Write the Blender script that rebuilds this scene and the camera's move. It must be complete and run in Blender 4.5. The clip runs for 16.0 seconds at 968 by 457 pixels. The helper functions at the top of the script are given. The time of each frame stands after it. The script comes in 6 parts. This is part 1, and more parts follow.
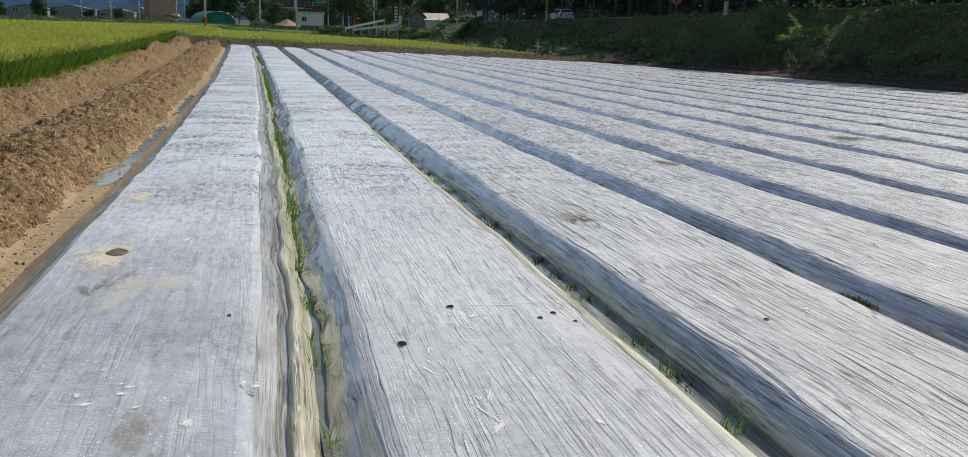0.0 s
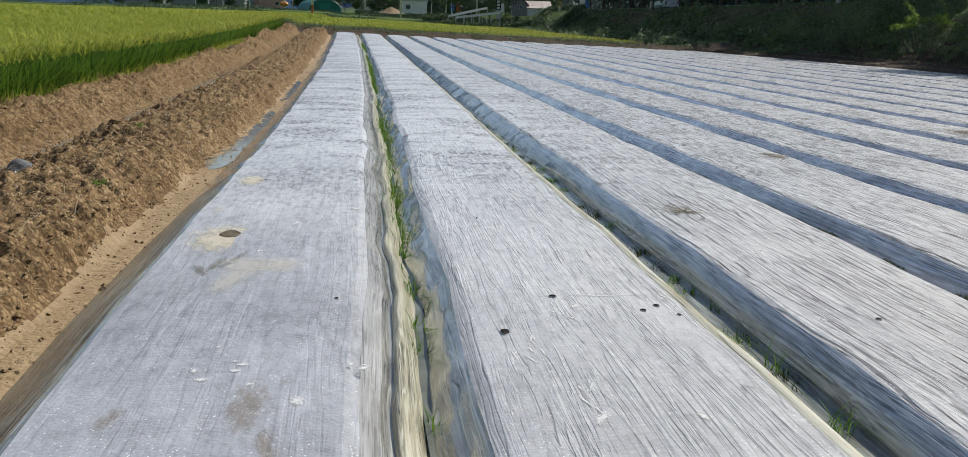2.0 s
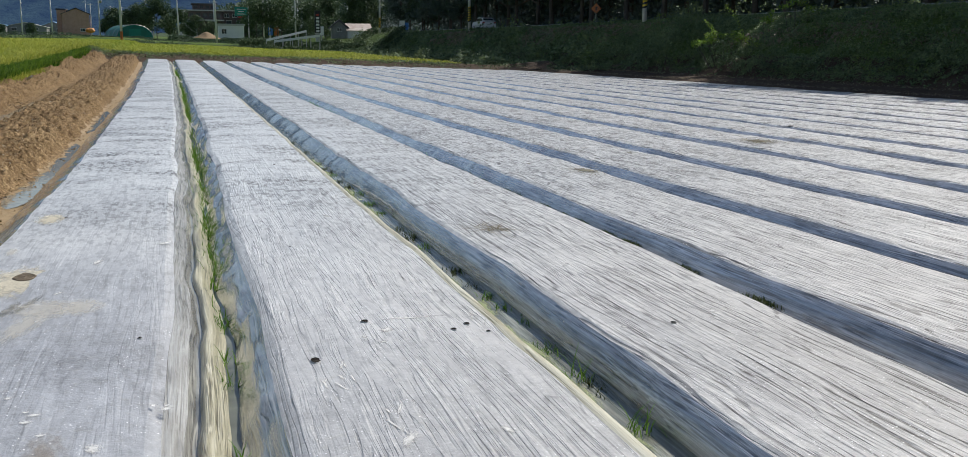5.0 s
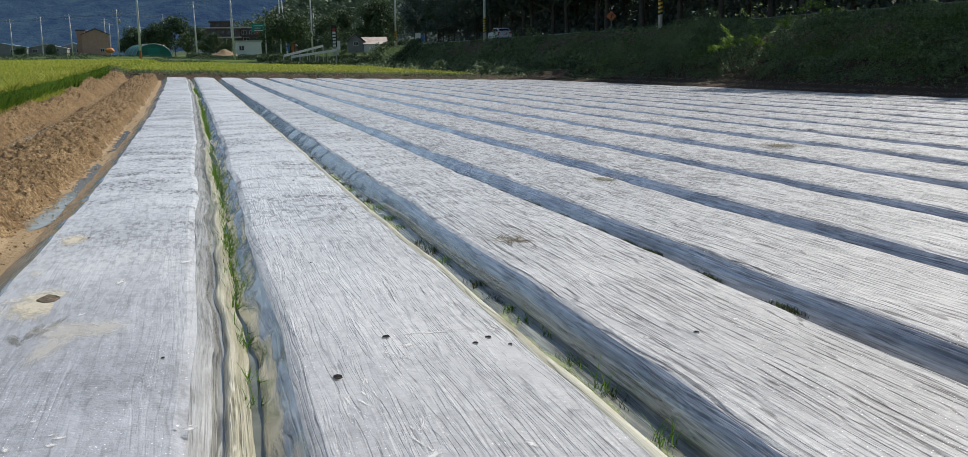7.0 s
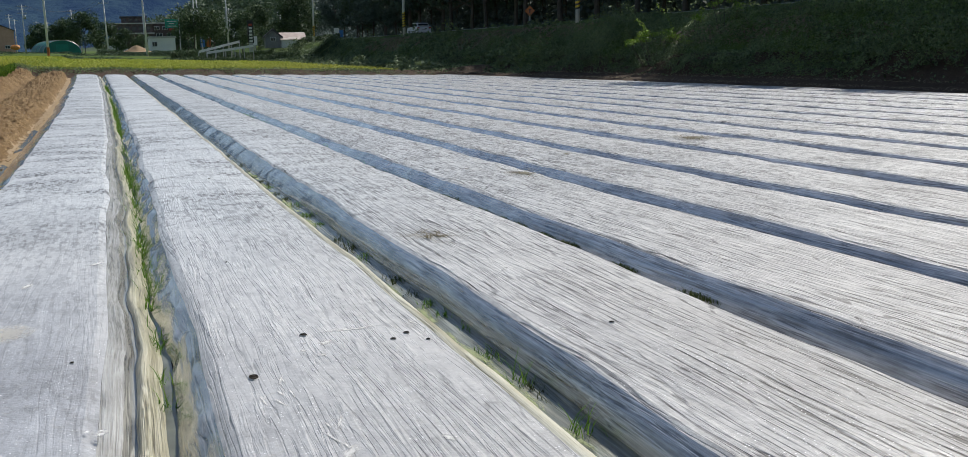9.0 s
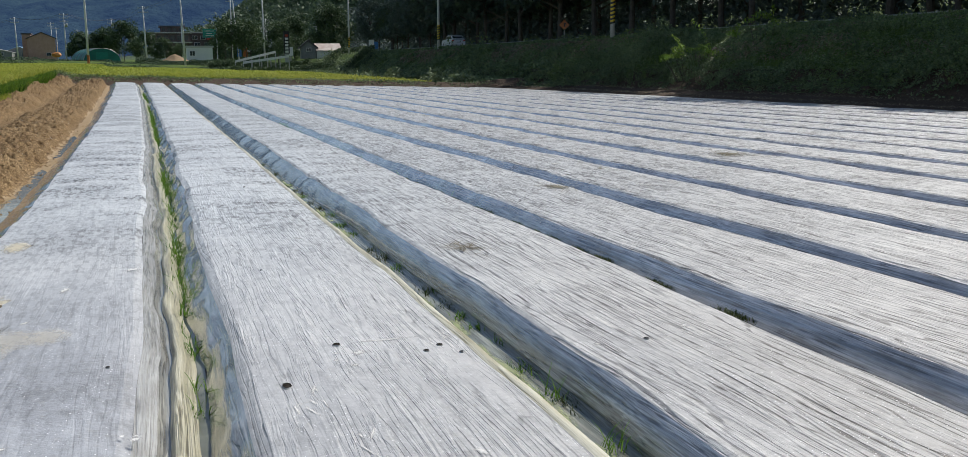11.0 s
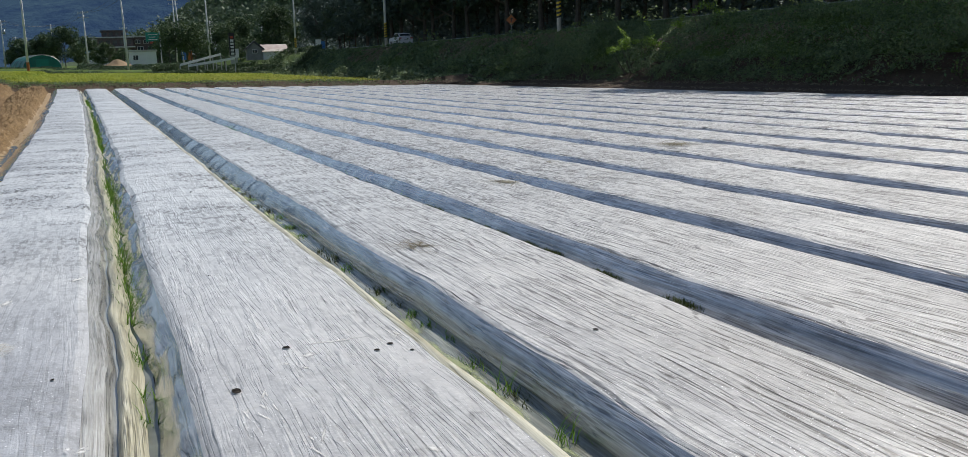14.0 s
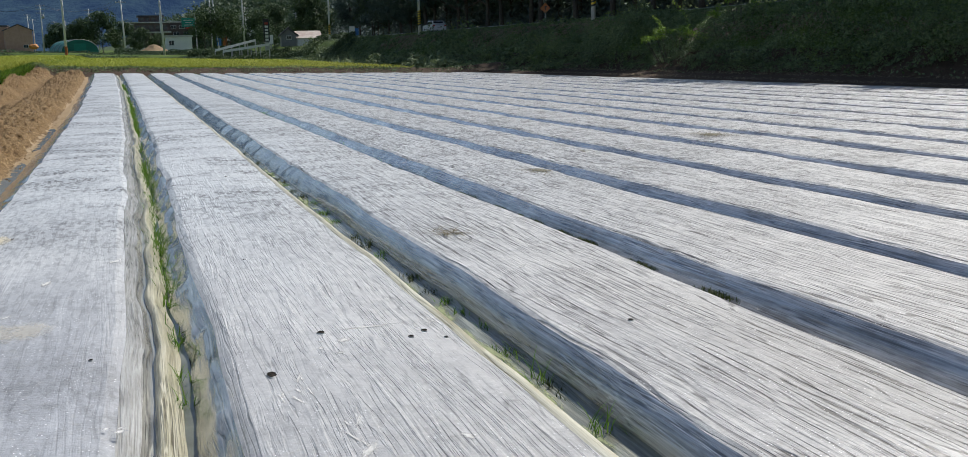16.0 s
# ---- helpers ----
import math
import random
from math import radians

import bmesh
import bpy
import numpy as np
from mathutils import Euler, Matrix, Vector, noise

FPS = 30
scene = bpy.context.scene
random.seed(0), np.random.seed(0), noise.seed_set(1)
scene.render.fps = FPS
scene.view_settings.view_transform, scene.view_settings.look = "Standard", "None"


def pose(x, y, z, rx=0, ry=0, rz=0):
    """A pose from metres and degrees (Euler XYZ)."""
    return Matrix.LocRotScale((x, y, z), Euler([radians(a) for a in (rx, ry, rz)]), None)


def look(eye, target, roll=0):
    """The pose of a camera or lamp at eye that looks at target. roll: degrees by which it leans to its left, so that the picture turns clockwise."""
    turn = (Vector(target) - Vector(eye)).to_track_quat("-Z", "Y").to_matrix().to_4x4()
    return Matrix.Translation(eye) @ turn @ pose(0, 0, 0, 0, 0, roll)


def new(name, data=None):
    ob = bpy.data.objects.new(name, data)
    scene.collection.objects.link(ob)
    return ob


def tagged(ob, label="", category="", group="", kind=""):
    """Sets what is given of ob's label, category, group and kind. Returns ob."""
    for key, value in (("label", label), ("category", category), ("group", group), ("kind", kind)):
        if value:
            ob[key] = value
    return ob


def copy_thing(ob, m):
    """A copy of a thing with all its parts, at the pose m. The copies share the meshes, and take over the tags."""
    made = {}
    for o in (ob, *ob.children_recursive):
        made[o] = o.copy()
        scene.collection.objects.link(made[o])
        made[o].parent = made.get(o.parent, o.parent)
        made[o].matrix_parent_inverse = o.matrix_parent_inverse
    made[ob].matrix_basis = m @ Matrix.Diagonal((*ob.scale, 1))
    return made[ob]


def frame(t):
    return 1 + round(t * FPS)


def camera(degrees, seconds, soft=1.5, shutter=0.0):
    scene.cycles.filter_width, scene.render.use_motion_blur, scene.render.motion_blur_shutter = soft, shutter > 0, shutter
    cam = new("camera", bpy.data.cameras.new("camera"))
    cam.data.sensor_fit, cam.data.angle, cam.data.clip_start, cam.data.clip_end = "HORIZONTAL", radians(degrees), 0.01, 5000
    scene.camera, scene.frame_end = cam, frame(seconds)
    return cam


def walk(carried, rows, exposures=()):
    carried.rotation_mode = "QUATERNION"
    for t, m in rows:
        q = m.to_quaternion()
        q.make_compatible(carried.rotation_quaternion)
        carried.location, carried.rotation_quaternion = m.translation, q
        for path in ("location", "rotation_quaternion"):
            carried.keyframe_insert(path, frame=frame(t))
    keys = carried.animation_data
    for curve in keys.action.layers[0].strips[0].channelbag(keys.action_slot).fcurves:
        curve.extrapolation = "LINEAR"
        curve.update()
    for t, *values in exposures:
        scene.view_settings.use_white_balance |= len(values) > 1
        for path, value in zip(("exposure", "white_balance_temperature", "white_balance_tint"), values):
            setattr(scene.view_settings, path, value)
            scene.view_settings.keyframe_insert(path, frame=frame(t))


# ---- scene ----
cam = camera(52.2, 16.0, soft=0.6)
# seconds, eye x, y, z, yaw to the left, pitch up, roll
PATH = [
    (0.0, -0.109, 0.097, 1.570, -12.75, -10.84, 1.45),
    (0.5, -0.114, 0.115, 1.563, -11.05, -12.78, 1.44),
    (1.0, -0.130, 0.115, 1.577, -8.08, -12.71, 1.57),
    (1.5, -0.147, 0.101, 1.575, -6.75, -11.81, 1.74),
    (2.0, -0.145, 0.088, 1.576, -7.02, -11.66, 1.65),
    (2.5, -0.145, 0.091, 1.573, -8.14, -12.10, 1.84),
    (3.0, -0.123, 0.113, 1.558, -10.16, -12.47, 0.60),
    (3.5, -0.080, 0.116, 1.567, -14.63, -11.48, 0.20),
    (3.7, -0.065, 0.103, 1.567, -16.72, -10.38, 1.42),
    (5.8, -0.034, 0.000, 1.623, -15.85, -10.30, -0.59),
    (6.0, -0.037, 0.005, 1.621, -14.85, -10.20, -0.81),
    (6.5, -0.043, 0.014, 1.619, -13.39, -9.86, -1.64),
    (7.0, -0.031, 0.025, 1.619, -15.74, -9.69, -0.89),
    (7.5, -0.014, 0.023, 1.612, -19.64, -9.62, -0.04),
    (8.0, 0.003, 0.016, 1.592, -21.42, -11.09, 0.13),
    (8.5, 0.008, -0.007, 1.606, -20.48, -11.86, -1.37),
    (9.0, 0.000, 0.000, 1.620, -20.24, -10.06, -1.19),
    (11.5, -0.018, 0.024, 1.617, -18.00, -9.34, -0.77),
    (12.0, -0.017, 0.023, 1.618, -17.60, -10.32, -1.55),
    (12.5, -0.003, 0.023, 1.615, -18.62, -9.86, -2.14),
    (13.0, 0.014, 0.021, 1.617, -19.71, -10.11, -2.42),
    (13.5, 0.016, 0.004, 1.620, -21.12, -9.31, -1.01),
    (14.0, 0.015, 0.002, 1.620, -21.14, -9.56, -1.92),
    (14.5, 0.008, -0.016, 1.625, -20.77, -9.56, -1.85),
    (15.0, -0.002, -0.009, 1.626, -19.87, -9.32, -1.43),
    (15.5, -0.012, 0.004, 1.622, -18.32, -9.58, -1.75),
    (16.0, -0.004, 0.027, 1.613, -19.33, -10.17, -1.40),
]


def gaze(x, y, z, yaw, pitch, roll):
    a, b = radians(yaw), radians(pitch)
    way = Vector((-math.sin(a) * math.cos(b), math.cos(a) * math.cos(b), math.sin(b)))
    return look((x, y, z), Vector((x, y, z)) + way * 10, roll)


walk(cam, [(row[0], gaze(*row[1:])) for row in PATH])

# ---- light ----
SUN_EL, SUN_AZ = 46.0, 52.0   # azimuth from the rows' direction towards the road
sky = bpy.data.worlds.new("sky")
scene.world = sky
sky.use_nodes = True
sn = sky.node_tree.nodes
sky_tex = sn.new("ShaderNodeTexSky")
sky_tex.sky_type = "NISHITA"
sky_tex.sun_disc = False
sky_tex.sun_elevation = radians(SUN_EL)
sky_tex.sun_rotation = radians(SUN_AZ)
sky_tex.air_density, sky_tex.dust_density = 1.0, 0.6
sn["Background"].inputs["Strength"].default_value = 0.085
sky.node_tree.links.new(sky_tex.outputs["Color"], sn["Background"].inputs["Color"])
sun_data = bpy.data.lights.new("sun", "SUN")
sun_data.energy, sun_data.angle, sun_data.color = 4.2, radians(0.55), (1.0, 0.965, 0.91)
sun_dir = Vector((math.sin(radians(SUN_AZ)) * math.cos(radians(SUN_EL)),
                  math.cos(radians(SUN_AZ)) * math.cos(radians(SUN_EL)), math.sin(radians(SUN_EL))))
sun = new("sun", sun_data)
sun.matrix_world = look(sun_dir * 300, (0, 0, 0))
scene.view_settings.exposure = -0.04


# ---- materials ----
def material(name):
    m = bpy.data.materials.new(name)
    m.use_nodes = True
    return m, m.node_tree.nodes, m.node_tree.links, m.node_tree.nodes["Principled BSDF"]


def coords(nodes, links, scale=(1, 1, 1), turn=0.0, space="Object"):
    tc = nodes.new("ShaderNodeTexCoord")
    mp = nodes.new("ShaderNodeMapping")
    mp.inputs["Scale"].default_value = scale
    mp.inputs["Rotation"].default_value = (0, 0, radians(turn))
    links.new(tc.outputs[space], mp.inputs["Vector"])
    return mp.outputs["Vector"]


def noise_tex(nodes, links, vec, scale, detail=4.0, rough=0.55, warp=0.0):
    n = nodes.new("ShaderNodeTexNoise")
    n.inputs["Scale"].default_value = scale
    n.inputs["Detail"].default_value = detail
    n.inputs["Roughness"].default_value = rough
    n.inputs["Distortion"].default_value = warp
    if vec is not None:
        links.new(vec, n.inputs["Vector"])
    return n.outputs["Fac"]


def ramp(nodes, links, fac, stops):
    r = nodes.new("ShaderNodeValToRGB")
    e = r.color_ramp.elements
    while len(e) < len(stops):
        e.new(0.5)
    for el, (p, c) in zip(e, stops):
        el.position, el.color = p, (*c, 1) if len(c) == 3 else c
    links.new(fac, r.inputs["Fac"])
    return r.outputs["Color"]


def mix(nodes, links, fac, a, b, how="MIX"):
    n = nodes.new("ShaderNodeMix")
    n.data_type, n.blend_type = "RGBA", how
    for value, sock in ((fac, n.inputs[0]), (a, n.inputs[6]), (b, n.inputs[7])):
        if isinstance(value, (int, float)):
            sock.default_value = value
        elif isinstance(value, tuple):
            sock.default_value = (*value, 1)
        else:
            links.new(value, sock)
    return n.outputs[2]


def maths(nodes, links, op, a, b=0.0):
    n = nodes.new("ShaderNodeMath")
    n.operation = op
    for value, sock in ((a, n.inputs[0]), (b, n.inputs[1])):
        if isinstance(value, (int, float)):
            sock.default_value = value
        else:
            links.new(value, sock)
    return n.outputs[0]


def bump(nodes, links, bsdf, height, strength, distance, before=None):
    b = nodes.new("ShaderNodeBump")
    b.inputs["Strength"].default_value = strength
    b.inputs["Distance"].default_value = distance
    links.new(height, b.inputs["Height"])
    if before is not None:
        links.new(before, b.inputs["Normal"])
    if bsdf is not None:
        links.new(b.outputs["Normal"], bsdf.inputs["Normal"])
    return b.outputs["Normal"]


def plain(name, a, b, scale=3.0, roughness=0.6, metal=0.0, relief=0.3, depth=0.01, space="Object"):
    """A surface of two near colours, mottled at two scales, with fine relief."""
    m, n, l, p = material(name)
    v = coords(n, l, space=space)
    big, fine = noise_tex(n, l, v, scale), noise_tex(n, l, v, scale * 9, 5)
    both = maths(n, l, "ADD", maths(n, l, "MULTIPLY", big, 0.6), maths(n, l, "MULTIPLY", fine, 0.4))
    l.new(ramp(n, l, both, [(0.35, a), (0.65, b)]), p.inputs["Base Color"])
    p.inputs["Roughness"].default_value, p.inputs["Metallic"].default_value = roughness, metal
    if relief:
        bump(n, l, p, both, relief, depth)
    return m


def leafy(name, dark, light, scale=0.6, glow=0.25, roughness=0.55, random_amount=0.5):
    """Leaves: colour varies from leaf to leaf and from patch to patch; light shines through."""
    m, n, l, p = material(name)
    v = coords(n, l, space="Object")
    patch = noise_tex(n, l, v, scale, 3)
    geo = n.new("ShaderNodeNewGeometry")
    each = geo.outputs["Random Per Island"]
    both = maths(n, l, "ADD", maths(n, l, "MULTIPLY", patch, 1 - random_amount), maths(n, l, "MULTIPLY", each, random_amount))
    c = ramp(n, l, both, [(0.2, dark), (0.75, light)])
    l.new(c, p.inputs["Base Color"])
    p.inputs["Roughness"].default_value = roughness
    p.inputs["Specular IOR Level"].default_value = 0.08
    tr = n.new("ShaderNodeBsdfTranslucent")
    l.new(c, tr.inputs["Color"])
    sh = n.new("ShaderNodeMixShader")
    sh.inputs[0].default_value = glow
    l.new(p.outputs[0], sh.inputs[1])
    l.new(tr.outputs[0], sh.inputs[2])
    l.new(sh.outputs[0], n["Material Output"].inputs["Surface"])
    return m


def film_coords(n, l):
    """Bed coordinates, swayed a little across the rows; and a maker of stretched noise on them."""
    flat = n.new("ShaderNodeNewGeometry").outputs["Position"]
    wob = n.new("ShaderNodeTexNoise")
    wob.inputs["Scale"].default_value, wob.inputs["Detail"].default_value = 0.8, 1
    l.new(flat, wob.inputs["Vector"])
    moved = n.new("ShaderNodeVectorMath")
    moved.operation = "MULTIPLY_ADD"
    l.new(wob.outputs["Color"], moved.inputs[0])
    moved.inputs[1].default_value = (0.09, 0.0, 0.0)
    l.new(flat, moved.inputs[2])

    def stretched(scale, turn, size, detail=3, rough=0.55, shift=0.0):
        mp = n.new("ShaderNodeMapping")
        mp.inputs["Scale"].default_value = scale
        mp.inputs["Location"].default_value = (shift, shift * 0.7, 0)
        mp.inputs["Rotation"].default_value = (0, 0, radians(turn))
        l.new(moved.outputs[0], mp.inputs["Vector"])
        return noise_tex(n, l, mp.outputs["Vector"], size, detail, rough)
    return flat, stretched


def creases(n, l, fac, wide, mask, low, high):
    """Thin lines where a noise crosses its middle, broken into dashes by a second noise."""
    off = maths(n, l, "ABSOLUTE", maths(n, l, "SUBTRACT", fac, 0.5))
    line = ramp(n, l, off, [(wide * 0.35, (1, 1, 1)), (wide, (0, 0, 0))])
    return maths(n, l, "MULTIPLY", line, ramp(n, l, mask, [(low, (0, 0, 0)), (high, (1, 1, 1))]))


def pleats(n, l, across, fac, count, sway, wide, mask, low, high):
    """Thin lines along the rows, count to the metre, swayed by a noise and broken into dashes."""
    wave = n.new("ShaderNodeMath")
    wave.operation = "PINGPONG"
    l.new(maths(n, l, "ADD", maths(n, l, "MULTIPLY", across, count), maths(n, l, "MULTIPLY", fac, sway)), wave.inputs[0])
    wave.inputs[1].default_value = 0.5
    line = ramp(n, l, wave.outputs[0], [(wide * 0.5, (1, 1, 1)), (wide, (0, 0, 0))])
    return maths(n, l, "MULTIPLY", line, ramp(n, l, mask, [(low, (0, 0, 0)), (high, (1, 1, 1))]))


def ranged(n, l, value, a, b, c, d):
    m = n.new("ShaderNodeMapRange")
    l.new(value, m.inputs["Value"])
    for name, v in (("From Min", a), ("From Max", b), ("To Min", c), ("To Max", d)):
        m.inputs[name].default_value = v
    return m.outputs[0]


def film_material(name, low, mid, high, gloss=0.40, spark=1.0):
    """Mulch film drawn tight over soil: creases and cross ripples, their shade and shine painted as tone; dust; dew as
    white dots.
    """
    m, n, l, p = material(name)
    flat, stretched = film_coords(n, l)
    times = lambda a, b: maths(n, l, "MULTIPLY", a, b)
    plus = lambda a, b: maths(n, l, "ADD", a, b)
    pos = n.new("ShaderNodeNewGeometry")
    far = n.new("ShaderNodeSeparateXYZ")
    l.new(pos.outputs["Position"], far.inputs[0])
    X, Y = far.outputs["X"], far.outputs["Y"]
    # dry: grows to the right, where stronger reflection is painted as lighter tone
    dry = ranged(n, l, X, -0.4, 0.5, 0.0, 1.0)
    wide_part = ranged(n, l, X, 0.8, 2.6, 0.15, 1.0)
    rippled = times(ranged(n, l, Y, 7, 13, 0.10, 1.0), ranged(n, l, X, 1.6, 4.5, 1.0, 0.25))
    calm = maths(n, l, "SUBTRACT", 1.0, times(rippled, 0.6))
    strokes = times(plus(times(dry, 0.95), 0.05), calm)
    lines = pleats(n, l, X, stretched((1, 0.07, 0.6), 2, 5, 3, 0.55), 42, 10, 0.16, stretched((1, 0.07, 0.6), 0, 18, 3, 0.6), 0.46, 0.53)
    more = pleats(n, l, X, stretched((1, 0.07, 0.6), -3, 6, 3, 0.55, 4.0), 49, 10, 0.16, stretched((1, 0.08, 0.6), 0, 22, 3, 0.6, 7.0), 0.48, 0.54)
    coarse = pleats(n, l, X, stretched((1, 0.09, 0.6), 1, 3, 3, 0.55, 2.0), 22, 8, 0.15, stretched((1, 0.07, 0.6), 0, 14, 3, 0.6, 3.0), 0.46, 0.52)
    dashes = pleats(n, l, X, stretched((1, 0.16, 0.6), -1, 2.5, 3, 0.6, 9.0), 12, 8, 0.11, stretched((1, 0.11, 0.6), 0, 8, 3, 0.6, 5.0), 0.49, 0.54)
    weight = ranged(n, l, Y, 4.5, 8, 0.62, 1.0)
    # Creases and ripples: soil showing through and relief shade, painted as dark tone
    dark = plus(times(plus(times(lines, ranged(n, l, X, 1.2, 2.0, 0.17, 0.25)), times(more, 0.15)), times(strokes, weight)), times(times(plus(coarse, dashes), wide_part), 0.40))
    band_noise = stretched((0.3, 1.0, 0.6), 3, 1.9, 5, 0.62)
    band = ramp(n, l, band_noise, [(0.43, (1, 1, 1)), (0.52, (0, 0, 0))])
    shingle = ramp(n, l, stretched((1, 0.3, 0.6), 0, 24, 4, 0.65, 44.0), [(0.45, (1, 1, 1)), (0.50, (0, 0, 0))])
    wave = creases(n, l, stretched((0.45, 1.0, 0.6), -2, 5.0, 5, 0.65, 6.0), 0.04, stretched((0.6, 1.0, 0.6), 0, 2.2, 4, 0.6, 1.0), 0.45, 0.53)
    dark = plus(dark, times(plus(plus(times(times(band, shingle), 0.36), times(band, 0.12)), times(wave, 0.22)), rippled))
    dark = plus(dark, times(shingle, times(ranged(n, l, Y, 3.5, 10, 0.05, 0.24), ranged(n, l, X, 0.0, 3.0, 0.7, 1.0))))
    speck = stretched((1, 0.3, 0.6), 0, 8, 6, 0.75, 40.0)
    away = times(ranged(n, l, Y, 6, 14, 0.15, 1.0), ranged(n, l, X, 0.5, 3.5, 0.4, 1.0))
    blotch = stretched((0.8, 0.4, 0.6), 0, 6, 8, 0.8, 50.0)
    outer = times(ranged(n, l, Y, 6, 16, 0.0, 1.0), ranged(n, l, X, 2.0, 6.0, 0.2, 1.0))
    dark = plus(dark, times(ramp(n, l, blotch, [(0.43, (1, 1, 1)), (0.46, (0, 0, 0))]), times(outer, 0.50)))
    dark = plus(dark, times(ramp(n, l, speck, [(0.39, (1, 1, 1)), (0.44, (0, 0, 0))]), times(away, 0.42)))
    # Sheen, glare and ripple crests: highlights painted as lighter tone
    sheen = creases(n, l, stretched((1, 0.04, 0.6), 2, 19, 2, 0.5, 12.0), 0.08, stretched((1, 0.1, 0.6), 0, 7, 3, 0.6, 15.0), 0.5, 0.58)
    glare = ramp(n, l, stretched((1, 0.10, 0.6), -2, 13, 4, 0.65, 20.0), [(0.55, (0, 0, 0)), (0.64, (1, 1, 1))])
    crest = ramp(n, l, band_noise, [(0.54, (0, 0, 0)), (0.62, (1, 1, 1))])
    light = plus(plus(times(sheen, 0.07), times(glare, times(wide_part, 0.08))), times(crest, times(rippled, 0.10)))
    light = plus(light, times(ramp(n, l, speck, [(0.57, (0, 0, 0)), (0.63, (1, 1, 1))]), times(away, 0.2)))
    patch, mott = noise_tex(n, l, flat, 0.9, 4), noise_tex(n, l, flat, 15, 7, 0.78)
    weave = stretched((0.4, 1.0, 0.6), 0, 80, 3, 0.6)
    tone = plus(plus(times(patch, 0.34), times(mott, 0.46)), times(weave, 0.2))
    tone = plus(tone, plus(0.297, times(dry, 0.10)))
    # damp: mask of the near film, its weaker reflection painted darker and bluer
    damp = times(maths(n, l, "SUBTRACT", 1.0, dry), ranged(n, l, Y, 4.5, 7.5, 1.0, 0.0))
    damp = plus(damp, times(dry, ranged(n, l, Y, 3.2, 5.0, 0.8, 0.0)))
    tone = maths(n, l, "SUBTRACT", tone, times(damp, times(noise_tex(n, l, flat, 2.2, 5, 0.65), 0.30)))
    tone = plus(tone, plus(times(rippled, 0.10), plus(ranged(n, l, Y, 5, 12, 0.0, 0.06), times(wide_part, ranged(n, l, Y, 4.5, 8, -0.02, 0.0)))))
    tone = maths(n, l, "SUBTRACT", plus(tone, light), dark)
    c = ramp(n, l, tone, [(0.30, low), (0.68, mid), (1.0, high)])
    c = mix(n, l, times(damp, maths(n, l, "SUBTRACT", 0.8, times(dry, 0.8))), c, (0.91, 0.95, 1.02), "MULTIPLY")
    # Warmer right beds: the tint of their reflection multiplied into the colour
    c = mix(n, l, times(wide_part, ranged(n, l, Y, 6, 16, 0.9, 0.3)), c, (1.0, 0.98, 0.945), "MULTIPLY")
    # Cooler far film: sky reflection put into the colour
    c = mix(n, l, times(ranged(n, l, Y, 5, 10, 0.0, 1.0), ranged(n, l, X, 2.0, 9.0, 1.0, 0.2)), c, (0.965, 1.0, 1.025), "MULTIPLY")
    dust = ramp(n, l, noise_tex(n, l, flat, 26, 5), [(0.56, (0, 0, 0)), (0.76, (1, 1, 1))])
    c = mix(n, l, times(dust, 0.25), c, (0.5, 0.46, 0.38))
    # Sun glints on the droplets, painted as small white dots
    dew = n.new("ShaderNodeTexVoronoi")
    dew.inputs["Scale"].default_value = 46
    l.new(flat, dew.inputs["Vector"])
    dew_glint = ramp(n, l, dew.outputs["Distance"], [(0.12, (1, 1, 1)), (0.17, (0, 0, 0))])
    some = ramp(n, l, stretched((1, 0.2, 0.6), 0, 9, 3, 0.6, 30.0), [(0.45, (0, 0, 0)), (0.52, (1, 1, 1))])
    l.new(mix(n, l, times(times(dew_glint, some), spark), c, (1.0, 1.0, 1.0)), p.inputs["Base Color"])
    p.inputs["Roughness"].default_value = gloss
    p.inputs["Specular IOR Level"].default_value = 0.5
    first = bump(n, l, None, plus(times(band_noise, rippled), times(times(blotch, outer), 0.35)), 0.8, 0.10)
    lively = plus(times(dry, 0.75), 0.25)
    grain = times(noise_tex(n, l, flat, 55, 3, 0.6), times(damp, 0.9))
    h = maths(n, l, "SUBTRACT", plus(times(plus(times(sheen, 0.6), times(glare, 0.8)), lively), grain), plus(times(times(lines, 0.7), strokes), times(coarse, wide_part)))
    bump(n, l, p, h, 0.75, 0.006, first)
    return m


